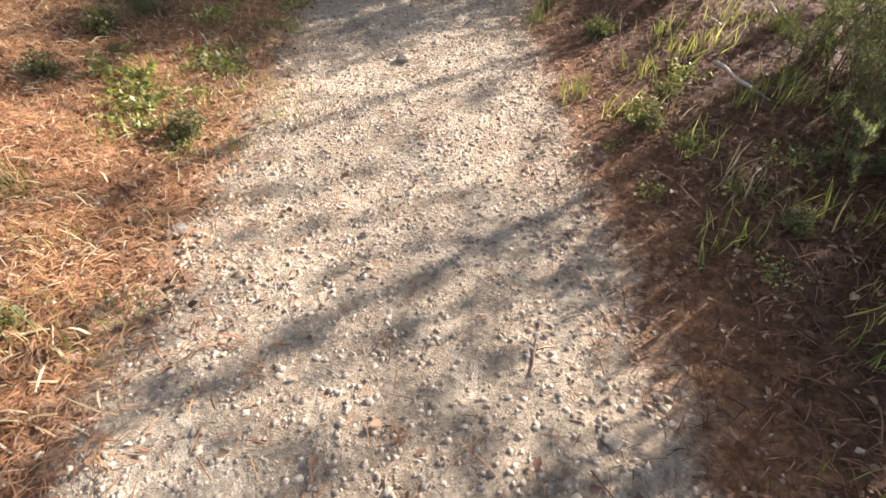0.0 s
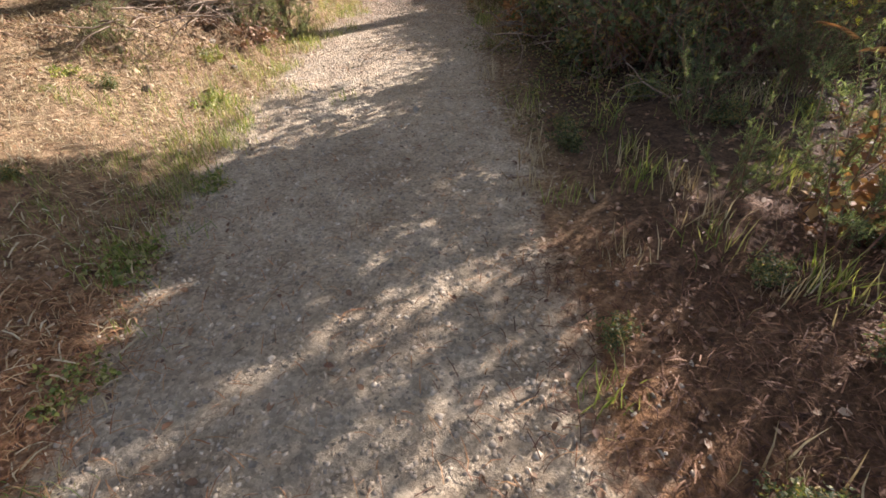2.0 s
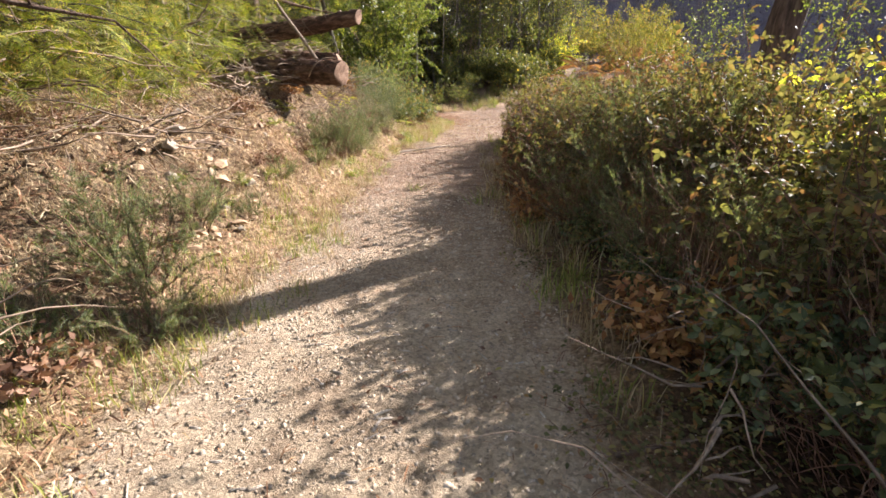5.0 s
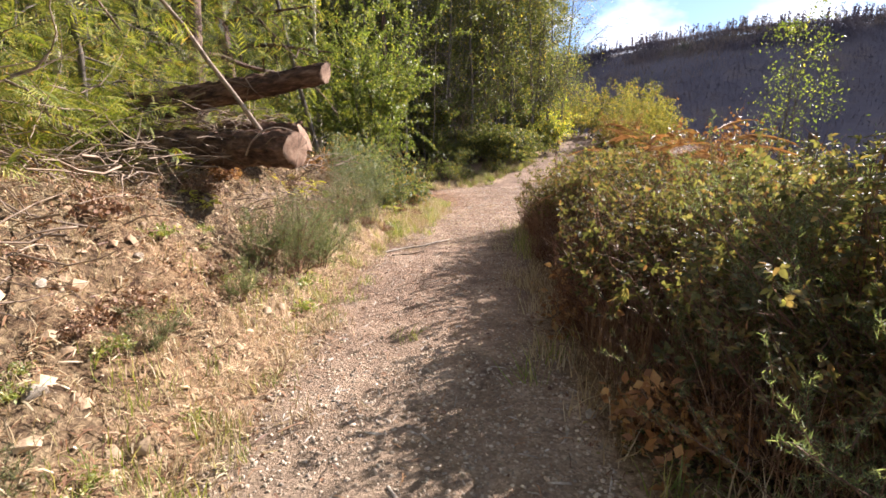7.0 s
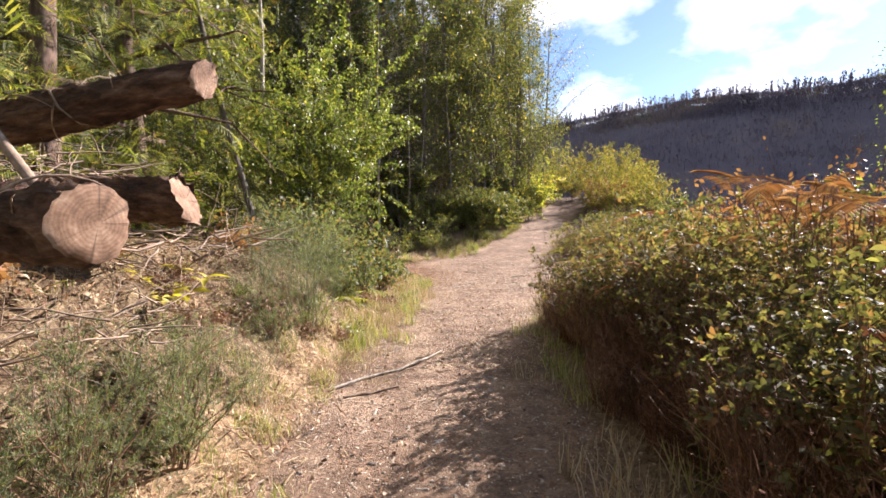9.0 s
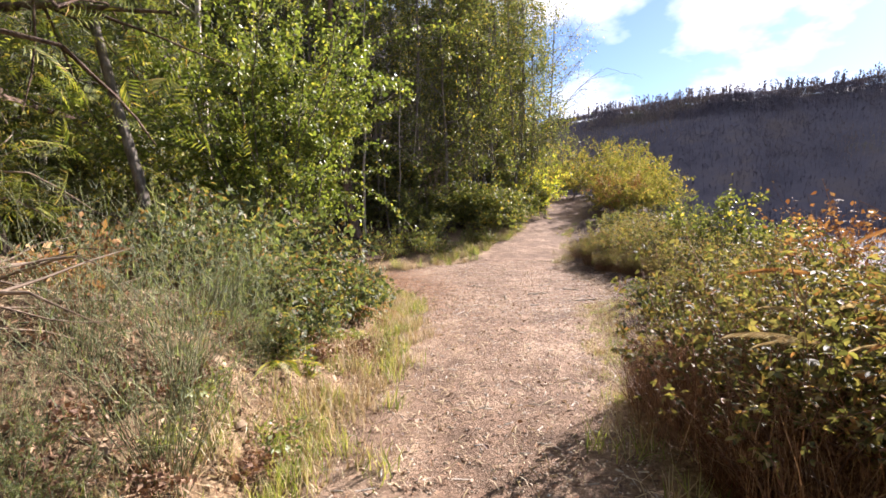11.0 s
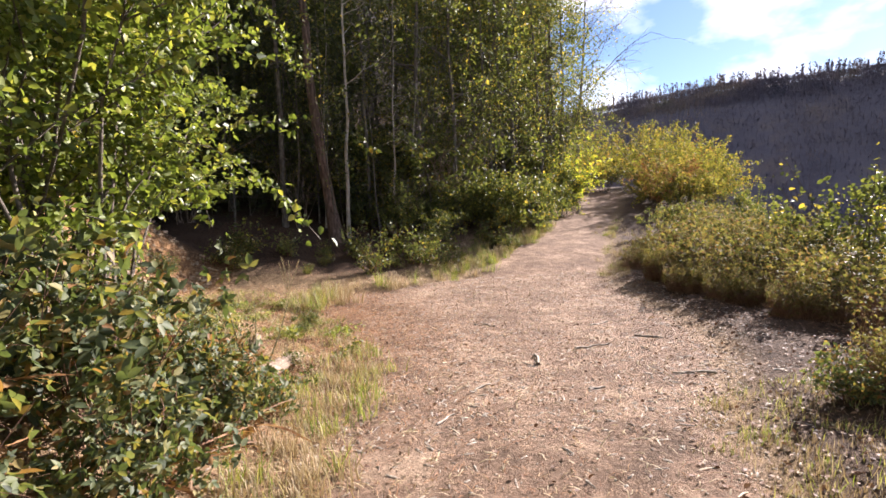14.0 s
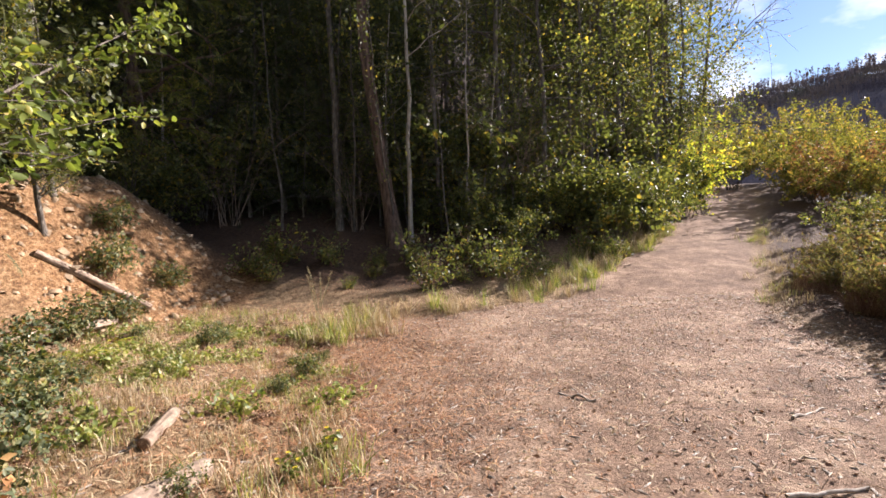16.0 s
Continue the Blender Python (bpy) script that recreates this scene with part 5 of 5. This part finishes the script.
    for x, y, s in ((-2.1, 21.0, 1.1), (-1.9, 20.0, 0.9), (-2.3, 16.4, 0.7), (-0.9, 24.8, 1.0), (-0.4, 25.2, 0.8), (-1.9, 25.6, 1.0), (1.5, 9.9, 1.0), (1.35, 12.6, 0.9), (1.5, 14.4, 1.0), (2.1, 8.0, 1.1), (2.3, 4.9, 0.9), (-2.6, 17.8, 0.9)):
        placed(first, x, y, rng.uniform(0, 360), s)
    stems, leaves = shrub_meshes(516, 0.34, 0.42, 26, 620, LEAF, 0.05, 0.003, 0.16)
    first = make_shrub("withered_fern_clump", spot(-1.9, 9.6), "low clump of withered brown fern and dead stalks on the bank", "fern", "withered fern clumps", stems, leaves, M_TWIG, M_DEADLEAF)
    for i in range(58):
        y = rng.uniform(9, 21)
        placed(first, float(left_edge(y)) - rng.uniform(0.55, 2.6), y, rng.uniform(0, 360), rng.uniform(0.3, 0.8))
    for i in range(34):
        y = rng.uniform(7, 21)
        placed(weed, float(left_edge(y)) - rng.uniform(0.2, 1.9), y, rng.uniform(0, 360), rng.uniform(0.4, 0.95))
    for i in range(12):
        y = rng.uniform(18.6, 22.5)
        placed(first, float(left_edge(y)) - rng.uniform(0.15, 0.9), y, rng.uniform(0, 360), rng.uniform(0.35, 0.8))
        placed(weed, float(left_edge(y + 0.3)) - rng.uniform(0.1, 0.8), y + 0.3, rng.uniform(0, 360), rng.uniform(0.6, 1.2))
    for i in range(40):
        y = rng.uniform(23.5, 31)
        placed(first, float(left_edge(y)) - rng.uniform(0.1, 3.4), y, rng.uniform(0, 360), rng.uniform(0.3, 0.7))
    droop = tree_meshes(506, 6.5, 0.06, 0.08, 1.9, 44, 3800, FROND, 0.27, (0, 0), 8, 0.12, 4, 0.1)
    first = make_tree(spot(-4.1, 14.7), "young conifer with drooping yellow-green fronds on the bank", "young conifers", droop, M_BARK, M_FROND, "conifer")
    for x, y, q in ((-4.5, 13.1, 0.8), (-4.0, 16.9, 0.85), (-4.9, 11.6, 0.8), (-5.2, 9.6, 0.9)):
        placed(first, x, y, rng.uniform(0, 360), q)
    # the felled crown behind the logs
    e = thing("felled_branches", (-3.7, 15.6, 1.25), "heap of felled pine branches with grey twigs and drooping fronds", "brush pile")
    twigs, lines = [], []
    for _ in range(320):
        start = arr((rng.uniform(-1.4, 0.9), rng.uniform(-2.4, 2.4), rng.uniform(-0.1, 0.9)))[0]
        p = arc(rng, start, (rng.normal(-0.1, 0.8), rng.normal(-0.1, 0.9), rng.normal(0.3, 0.6)), rng.uniform(0.4, 1.3), 6, 0.06, 0.22)
        twigs.append(tube(p, taper(6, rng.uniform(0.004, 0.014), 0.002), 4))
        lines.append(p)
    tagged(part("brushwood", twigs, M_TWIG, e, "bare grey-brown twigs", True), kind="stuff")
    pos = on_lines(rng, lines[:130], 2600, 0.3) + rng.normal(0, 0.05, (2600, 3))
    part("needle_foliage", [scatter(FROND, pos, turns(rng, 2600, -0.4, 0.6), rng.uniform(0.14, 0.36, 2600))], M_FROND, e, "yellow-green drooping needles")
    for x, y, z, t in ((-5.6, 12.6, 1.3, 70), (-5.0, 19.6, 1.7, 160)):
        copy_thing(e, pose(x, y, z, 0, 0, t))
    e = thing("dead_brushwood", (-3.0, 12.6, 1.0), "low heap of dry dead twigs on the bank", "brush pile", "brushwood heaps")
    twigs = []
    for _ in range(170):
        start = arr((rng.uniform(-1.0, 1.0), rng.uniform(-1.4, 1.4), rng.uniform(-0.08, 0.25)))[0]
        p = arc(rng, start, (rng.normal(0, 1), rng.normal(0, 1), rng.normal(0.0, 0.25)), rng.uniform(0.3, 1.0), 5, 0.05, 0.2)
        twigs.append(tube(p, taper(5, rng.uniform(0.003, 0.012), 0.0015), 4))
    tagged(part("brushwood", twigs, M_TWIG, e, "bare grey-brown twigs", True), kind="stuff")
    for x, y, z, t, q in ((-2.7, 9.2, 0.6, 40, 0.8), (-3.6, 15.0, 1.3, 100, 1.0), (-2.0, 16.6, 0.9, 10, 0.7), (2.35, 8.6, 0.3, 60, 0.9), (2.3, 10.0, 0.35, 160, 0.8), (2.7, 7.6, 0.25, 110, 0.8), (-2.9, 15.9, 1.5, 130, 0.8), (-3.1, 17.3, 1.9, 80, 0.8), (-2.3, 20.2, 1.0, 0, 0.8), (-2.6, 18.2, 1.25, 80, 1.0)):
        copy_thing(e, pose(x, y, z, 0, 0, t) @ Matrix.Scale(q, 4))


build_left_side()


# ---- the far hill ----
def build_hill_wood():
    rng = np.random.default_rng(61)
    chunks = []

    def stand(shape, n, s0, s1, h0, h1):
        d, l = rng.uniform(s0, s1, n), rng.uniform(-230, 260, n)
        x, y = d * 0.643 + l * 0.766, d * 0.766 - l * 0.643
        keep = rng.uniform(-0.6, 1.2, n) < grain(x, y, 14.0, 9) + 0.6
        p = np.stack([x, y, ground_z(x, y) - 0.3], 1)[keep]
        size = h0 + (h1 - h0) * rng.uniform(0, 1, len(p)) ** 1.5
        chunks.append(scatter(shape, p, turns(rng, len(p), 0, 0.06), size))

    for k in range(5):
        v, f = [arr((-0.012, 0, 0), (0.012, 0, 0), (0.008, 0, 0.95), (-0.008, 0, 0.95))], [QUAD]
        for i in range(12):
            h, t = 0.45 + 0.55 * i / 11, rng.uniform(0, 2 * np.pi)
            w = 0.055 * (1.2 - abs(h - 0.75) * 2) * rng.uniform(0.6, 1.4) + 0.012
            c = arr((np.cos(t) * w * 0.8, np.sin(t) * w * 0.8, h))
            v.append(c + rng.normal(0, 1, (4, 3)) * w * 0.8)
            f.append(QUAD + 4 * (i + 1))
        stand((np.concatenate(v), np.concatenate(f)), 520, 306, 328, 3, 9)
        slim = (np.concatenate(v[:7]), np.concatenate(f[:7]))
        stand(slim, 7000, 262, 330, 2.0, 4.5)
        stand(slim, 4500, 205, 265, 2.0, 4.5)
        stand(slim, 5000, 120, 210, 2.0, 4.5)
        stand(slim, 6000, 292, 322, 2.5, 5)
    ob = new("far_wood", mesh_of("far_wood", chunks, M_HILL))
    tagged(ob, "distant hillside wood, haze put into its purplish brown colour", "far wood", kind="stuff")


build_hill_wood()


# ---- single stones, sticks and small logs ----
def rock(x, y, size, label, seed, flat=0.5, material=None):
    rng = np.random.default_rng(seed)
    bm = bmesh.new()
    bmesh.ops.create_icosphere(bm, subdivisions=1, radius=0.5)
    off = rng.uniform(0, 50, 3)
    for v in bm.verts:
        k = 1 + 0.75 * noise.noise(v.co * 2.6 + Vector(off)) + 0.15 * noise.noise(v.co * 6 + Vector(off))
        v.co = Vector((v.co.x * k * size, v.co.y * k * size * 0.75, v.co.z * k * size * flat))
    me = bpy.data.meshes.new("rock")
    bm.to_mesh(me)
    bm.free()
    me.materials.append(material or M_GREYROCK)
    ob = new("rock", me)
    ob.matrix_basis = Matrix.Translation(spot(x, y, -size * flat * 0.2)) @ pose(0, 0, 0, 0, 0, rng.uniform(0, 360))
    return tagged(ob, label, "stone", "stones")


for i, (x, y, s) in enumerate(((-0.32, 3.35, 0.14), (-1.0, 2.95, 0.06), (-1.18, 1.55, 0.09), (-0.51, 7.27, 0.05), (0.05, 7.3, 0.10), (-0.1, 3.67, 0.07), (0.55, 0.65, 0.07), (-0.35, 1.55, 0.06), (1.05, 13.0, 0.10), (-1.1, 12.2, 0.09), (-2.2, 11.9, 0.16), (-1.95, 12.4, 0.14), (-2.4, 12.6, 0.18), (-1.8, 12.0, 0.11), (-2.1, 13.2, 0.12), (-2.3, 12.2, 0.2), (-1.75, 12.6, 0.13), (-2.55, 13.0, 0.15), (-1.6, 11.8, 0.09), (-2.0, 14.0, 0.12), (-2.3, 9.2, 0.12), (-1.9, 8.6, 0.08))):
    rock(x, y, s, "angular pale grey-brown stone half set in the ground", 700 + i, 0.55)
for i, (x, y, s) in enumerate(((-1.95, 12.35, 0.24), (-2.05, 12.6, 0.28), (-1.82, 12.25, 0.20), (-1.78, 12.7, 0.18), (-1.7, 12.45, 0.14), (-2.15, 12.9, 0.22), (-1.66, 11.9, 0.16), (-1.9, 12.95, 0.15), (-1.62, 12.2, 0.11), (-2.3, 12.45, 0.25), (-1.75, 11.6, 0.13), (-3.9, 29.9, 0.3), (-4.1, 30.3, 0.25), (-3.75, 30.2, 0.2), (-4.3, 29.9, 0.28))):
    rock(x, y, s, "flat pale slab of broken rock in the earth bank", 820 + i, 0.38, M_ROCK)
rng_rock = np.random.default_rng(750)
for i in range(16):
    rock(rng_rock.uniform(-2.6, -1.45), rng_rock.uniform(11.3, 13.6), rng_rock.uniform(0.05, 0.17), "broken tan rock lying on the earth bank", 760 + i, 0.5, M_ROCK)
for x, y, length, head, r in ((-1.15, 2.3, 0.42, 60, 0.012), (-1.35, 3.0, 0.3, 70, 0.01), (0.35, 1.0, 0.25, 75, 0.006), (1.25, 9.2, 0.6, 5, 0.012), (-1.25, 6.7, 0.22, 110, 0.012), (-0.1, 17.6, 0.5, 15, 0.012), (2.8, 26.05, 0.4, 80, 0.022), (3.65, 26.5, 0.5, 12, 0.016), (2.0, 25.2, 0.3, 40, 0.014), (4.5, 26.7, 0.35, -30, 0.018), (1.6, 24.5, 0.25, 50, 0.012), (4.2, 25.2, 0.4, 160, 0.016), (3.1, 25.0, 0.2, 20, 0.014), (2.5, 28.0, 0.35, 150, 0.015), (4.2, 27.6, 0.4, 30, 0.014), (1.1, 22.1, 0.16, 35, 0.008), (0.5, 21.6, 0.18, 60, 0.01), (2.1, 22.9, 0.15, 100, 0.01), (0.9, 7.5, 0.2, 80, 0.012), (0.75, 6.0, 0.2, 10, 0.012), (1.1, 5.6, 0.18, 90, 0.013)):
    ground_stick(x, y, length, head, r, mat=M_PALE if y > 20 else None)
stick("stick", [spot(0.66, 18.82, -0.012), spot(0.42, 18.42, -0.02), spot(0.16, 18.15, -0.02), spot(-0.12, 18.04, -0.02), spot(-0.46, 17.78, -0.015)], 0.010, 0.018, "long pale crooked stick lying across the path", M_PALE, "")
stick("branch", [(1.7, 8.7, 0.45), (2.1, 8.6, 0.46), (2.5, 8.4, 0.36), (2.7, 8.0, 0.15)], 0.02, 0.012, "dead grey branch caught in the brambles", M_TWIG, "")
stick("branch", [(1.54, 2.76, 0.32), (1.63, 2.52, 0.30), (1.87, 2.43, 0.2)], 0.012, 0.006, "pale dead branch lying over the verge", M_PALE, "")
stick("leaning_pole", [(-1.66, 16.06, 1.76), (-2.43, 16.18, 2.86), (-3.32, 16.33, 4.10)], 0.028, 0.016, "bare pole leaning on the felled logs", M_TWIG, "")
log_of("small_log", spot(-0.02, 26.42, -0.05), spot(-0.16, 25.4, -0.06), 0.07, 0.085, "short weathered pale log lying in the grass", True, 11, M_TWIG)
log_of("small_log", spot(-0.64, 26.98, -0.03), spot(-0.54, 26.5, -0.04), 0.05, 0.045, "short weathered pale log lying in the grass", True, 12, M_TWIG)
log_of("fallen_branch", spot(-3.62, 29.8, -0.05), spot(-3.40, 27.7, -0.07), 0.05, 0.06, "long grey fallen branch at the foot of the bank", True, 13, M_TWIG)
log_of("fallen_branch", spot(-3.66, 30.55, -0.05), spot(-4.5, 29.55, -0.05), 0.05, 0.06, "long grey fallen branch at the foot of the bank", True, 14, M_TWIG)


# ---- small plants of their own ----
def fern(place, turn, size, label, group, material, seed, n=9):
    rng = np.random.default_rng(seed)
    e = thing("fern", place, label, "fern", group, turn=turn)
    for i in range(n):
        a, lift = 2 * math.pi * i / n + rng.normal(0, 0.25), rng.uniform(0.5, 1.0)
        m = np.array(Euler((lift, 0, a)).to_matrix())
        v, f = frond_shape(15)
        v = v * np.array((0.9, 1, 1)) * size * rng.uniform(0.7, 1.15)
        v[:, 2] -= 0.5 * v[:, 1] ** 2 / size
        part("frond", [(v @ m.T, f)], material, e)
    return e


first_fern = fern(spot(-0.6, 20.5), 20, 0.36, "yellowing fern at the foot of the bank", "yellow ferns", M_LIME, 71)
for x, y, t, q in ((-0.85, 20.9, 90, 0.6), (-1.15, 20.3, 230, 0.6), (-1.5, 15.75, 10, 0.6), (-1.55, 16.0, 80, 0.5), (-0.2, 24.9, 300, 0.5), (-3.0, 29.0, 30, 0.8), (-2.8, 28.4, 100, 0.9)):
    placed(first_fern, x, y, t, q)
first_fern = fern(spot(-1.1, 21.8), 0, 0.6, "withered rust-brown fern beside the bush", "brown ferns", M_RUST, 72)
for x, y, t, q in ((-0.6, 22.4, 50, 0.9), (-0.1, 23.3, 140, 0.8), (-1.0, 23.0, 260, 1.1), (0.1, 24.2, 20, 0.6), (2.95, 5.7, 80, 0.5), (3.1, 6.1, 180, 0.5), (-1.6, 21.2, 120, 1.0), (3.4, 20.6, 60, 0.8), (2.3, 9.4, 100, 0.8)):
    placed(first_fern, x, y, t, q)


def tall_fern(place, turn, label, group, material, seed, n=7):
    """A dying fern: long bare stipes from one root, each with a drooping frond at its end."""
    rng = np.random.default_rng(seed)
    e = thing("tall_fern", place, label, "fern", group, turn=turn)
    for i in range(n):
        a = 2 * math.pi * i / n + rng.normal(0, 0.3)
        p = arc(rng, (0, 0, -0.03), (0.3 * math.cos(a), 0.3 * math.sin(a), 1), rng.uniform(0.75, 1.1), 7, 0.02, 0.06)
        stalk = part("stipe", [tube(p, taper(7, 0.005, 0.003), 4)], M_CANE, e, smooth=True)
        v, f = frond_shape(20)
        v = v * np.array((0.85, 1, 1)) * rng.uniform(0.26, 0.42)
        v[:, 2] -= 0.9 * v[:, 1] ** 2
        m = np.array(Euler((rng.uniform(0.3, 0.8), rng.normal(0, 0.3), a - math.pi / 2)).to_matrix())
        part("frond", [(v @ m.T + p[-1], f)], material, stalk)
    return e


first_fern = tall_fern(spot(2.5, 17.8), 0, "tall rust-orange dying fern rising out of the brambles", "tall rust ferns", M_RUST, 73)
for x, y, t, q in ((3.18, 16.6, 60, 1.5), (3.4, 17.2, 140, 1.4), (2.9, 18.3, 200, 1.05), (3.3, 16.2, 20, 1.35), (2.45, 5.35, 80, 0.75), (2.7, 4.9, 160, 0.75), (3.7, 17.9, 250, 1.3), (3.5, 16.7, 300, 1.5)):
    placed(first_fern, x, y, t, q)
first_fern = tall_fern(spot(2.75, 17.2), 30, "tall bleached dry fern arching over the brambles", "tall pale ferns", M_STRAW, 74)
for x, y, t, q in ((2.55, 18.2, 90, 0.95), (2.7, 17.6, 170, 0.95)):
    placed(first_fern, x, y, t, q)


def broad_leaf_sapling(place, turn, label, n_stems, seed):
    """A young sapling with large toothed leaves, each leaf a part."""
    rng = np.random.default_rng(seed)
    e = thing("broadleaf_sapling", place, label, "sapling", turn=turn)
    for i in range(n_stems):
        a = 2 * math.pi * i / n_stems
        p = arc(rng, (0, 0, -0.03), (0.6 * math.cos(a), 0.6 * math.sin(a), 0.8), rng.uniform(0.36, 0.52), 6, 0.03, 0.1)
        part("stem", [tube(p, taper(6, 0.005, 0.002), 5)], M_CANE, e, smooth=True)
        for k in range(7):
            at = on_lines(rng, [p], 1, 0.3)[0]
            size = rng.uniform(0.11, 0.19)
            v, f = [], []
            for j in range(9):
                y = j / 8
                w = 0.16 * math.sin(math.pi * y ** 0.8) * (1.12 if j % 2 else 0.9)
                z = 0.06 * y - 0.32 * y * y
                v += [(-w, y, z + 0.35 * w), (0, y, z), (w, y, z + 0.35 * w)]
            for j in range(8):
                f += [(3 * j, 3 * j + 1, 3 * j + 4, 3 * j + 3), (3 * j + 1, 3 * j + 2, 3 * j + 5, 3 * j + 4)]
            m = np.array(Euler((rng.normal(0.15, 0.35), rng.normal(0, 0.4), rng.uniform(0, 6.28))).to_matrix())
            part("leaf", [(np.array(v) * size @ m.T + at, np.array(f))], M_CHESTNUT, e)
    return e


sapling = broad_leaf_sapling(spot(-1.68, 17.5), 0, "young sapling with large yellowing toothed leaves below the logs", 6, 75)
placed(sapling, -2.1, 15.4, 70, 0.6)
placed(sapling, 2.3, 8.3, 140, 0.4)
placed(sapling, -0.75, 20.9, 200, 0.8)


def dead_stalk(place, turn=0.0):
    rng = np.random.default_rng(81)
    e = thing("dead_stalk", place, "grey dead plant with upright woolly stalks", "dead plant", turn=turn)
    for i in range(4):
        a = 2 * math.pi * i / 4
        p = arc(rng, (0.03 * math.cos(a), 0.03 * math.sin(a), 0), (0.3 * math.cos(a), 0.3 * math.sin(a), 1), rng.uniform(0.55, 0.95), 7, 0.0, 0.05)
        stalk = part("stalk", [tube(p, taper(7, 0.005, 0.003), 6)], M_BROOM, e, smooth=True)
        pos = on_lines(rng, [p], 150, 0.2)
        part("seed_head", [scatter(SPINE, pos, turns(rng, 150, 0.7, 0.3), rng.uniform(0.03, 0.06, 150))], M_STRAW, stalk)
    return e


stalks = dead_stalk(spot(-1.4, 31.8))
placed(stalks, -0.08, 24.9, 0, 1.35)


def stump_post(x, y, height, r):
    rng = np.random.default_rng(91)
    p = np.stack([np.zeros(8) + rng.normal(0, 0.008, 8), np.zeros(8), np.linspace(-0.2, height, 8)], 1)
    v, f = tube(p, taper(8, r, r * 0.85), 12, 0.05, rng)
    ob = new("wooden_post", mesh_of("wooden_post", [(v, f), (v[-12:], np.arange(12)[None])], M_BARK))
    ob.matrix_basis = Matrix.Translation(spot(x, y))
    tagged(ob, "weathered dark wooden post standing in the brambles", "post")


stump_post(5.9, 17.4, 1.55, 0.07)


def ivy_meshes():
    rng = np.random.default_rng(95)
    pos = np.stack([rng.normal(0, 0.28, 240), rng.normal(0, 0.28, 240), rng.uniform(0.01, 0.09, 240)], 1)
    runners = [tube(arc(rng, (0, 0, 0.02), (math.cos(a), math.sin(a), 0), 0.5, 6, 0, 0.2) * np.array((1, 1, 0.2)), taper(6, 0.003, 0.0015), 3) for a in rng.uniform(0, 6.28, 9)]
    return runners, [scatter(ROUND, pos, turns(rng, 240, 0.2, 0.4), rng.uniform(0.025, 0.05, 240))]


ivy = make_shrub("ivy_patch", spot(1.6, 7.4), "patch of dark creeping ivy leaves on shaded ground", "ivy", "ivy patches", *ivy_meshes(), M_CANE, M_BRAMBLE)
rng_ivy = np.random.default_rng(96)
for i in range(34):
    y = rng_ivy.uniform(6.4, 13)
    placed(ivy, float(right_edge(y)) + rng_ivy.uniform(0.15, 1.3), y, rng_ivy.uniform(0, 360), rng_ivy.uniform(0.5, 0.9), 0.0)


def flowering_weed(place, turn=0.0):
    rng = np.random.default_rng(98)
    e = thing("flowering_weed", place, "small green weed with bright yellow flowers", "weed", "flowering weeds", turn=turn)
    lines = []
    for i in range(7):
        p = arc(rng, (0, 0, -0.02), (rng.normal(0, 0.4), rng.normal(0, 0.4), 1), rng.uniform(0.16, 0.3), 6, 0.02, 0.12)
        lines.append(p)
        part("stem", [tube(p, taper(6, 0.003, 0.0015), 5)], M_CANE, e, smooth=True)
    pos = on_lines(rng, lines, 120, 0.1)
    part("foliage", [scatter(LEAF, pos, turns(rng, 120, 0.9, 0.4), rng.uniform(0.03, 0.06, 120))], M_LEAF, e)
    for p in lines[:4]:
        a = np.linspace(0, 2 * np.pi, 8, endpoint=False)
        rot = np.stack([np.array(Euler((0.35, 0, k)).to_matrix()) for k in a])
        part("flower", [scatter(LEAF, np.repeat(p[-1][None], 8, 0), rot, np.full(8, 0.022))], M_PETAL, e, "yellow flower head")
    return e


first_weed = flowering_weed(spot(0.62, 26.8))
for x, y, t, q in ((0.5, 26.5, 70, 0.9), (-0.4, 20.7, 120, 1.0), (0.35, 25.6, 200, 0.7), (-0.2, 24.3, 10, 0.9)):
    placed(first_weed, x, y, t, q)
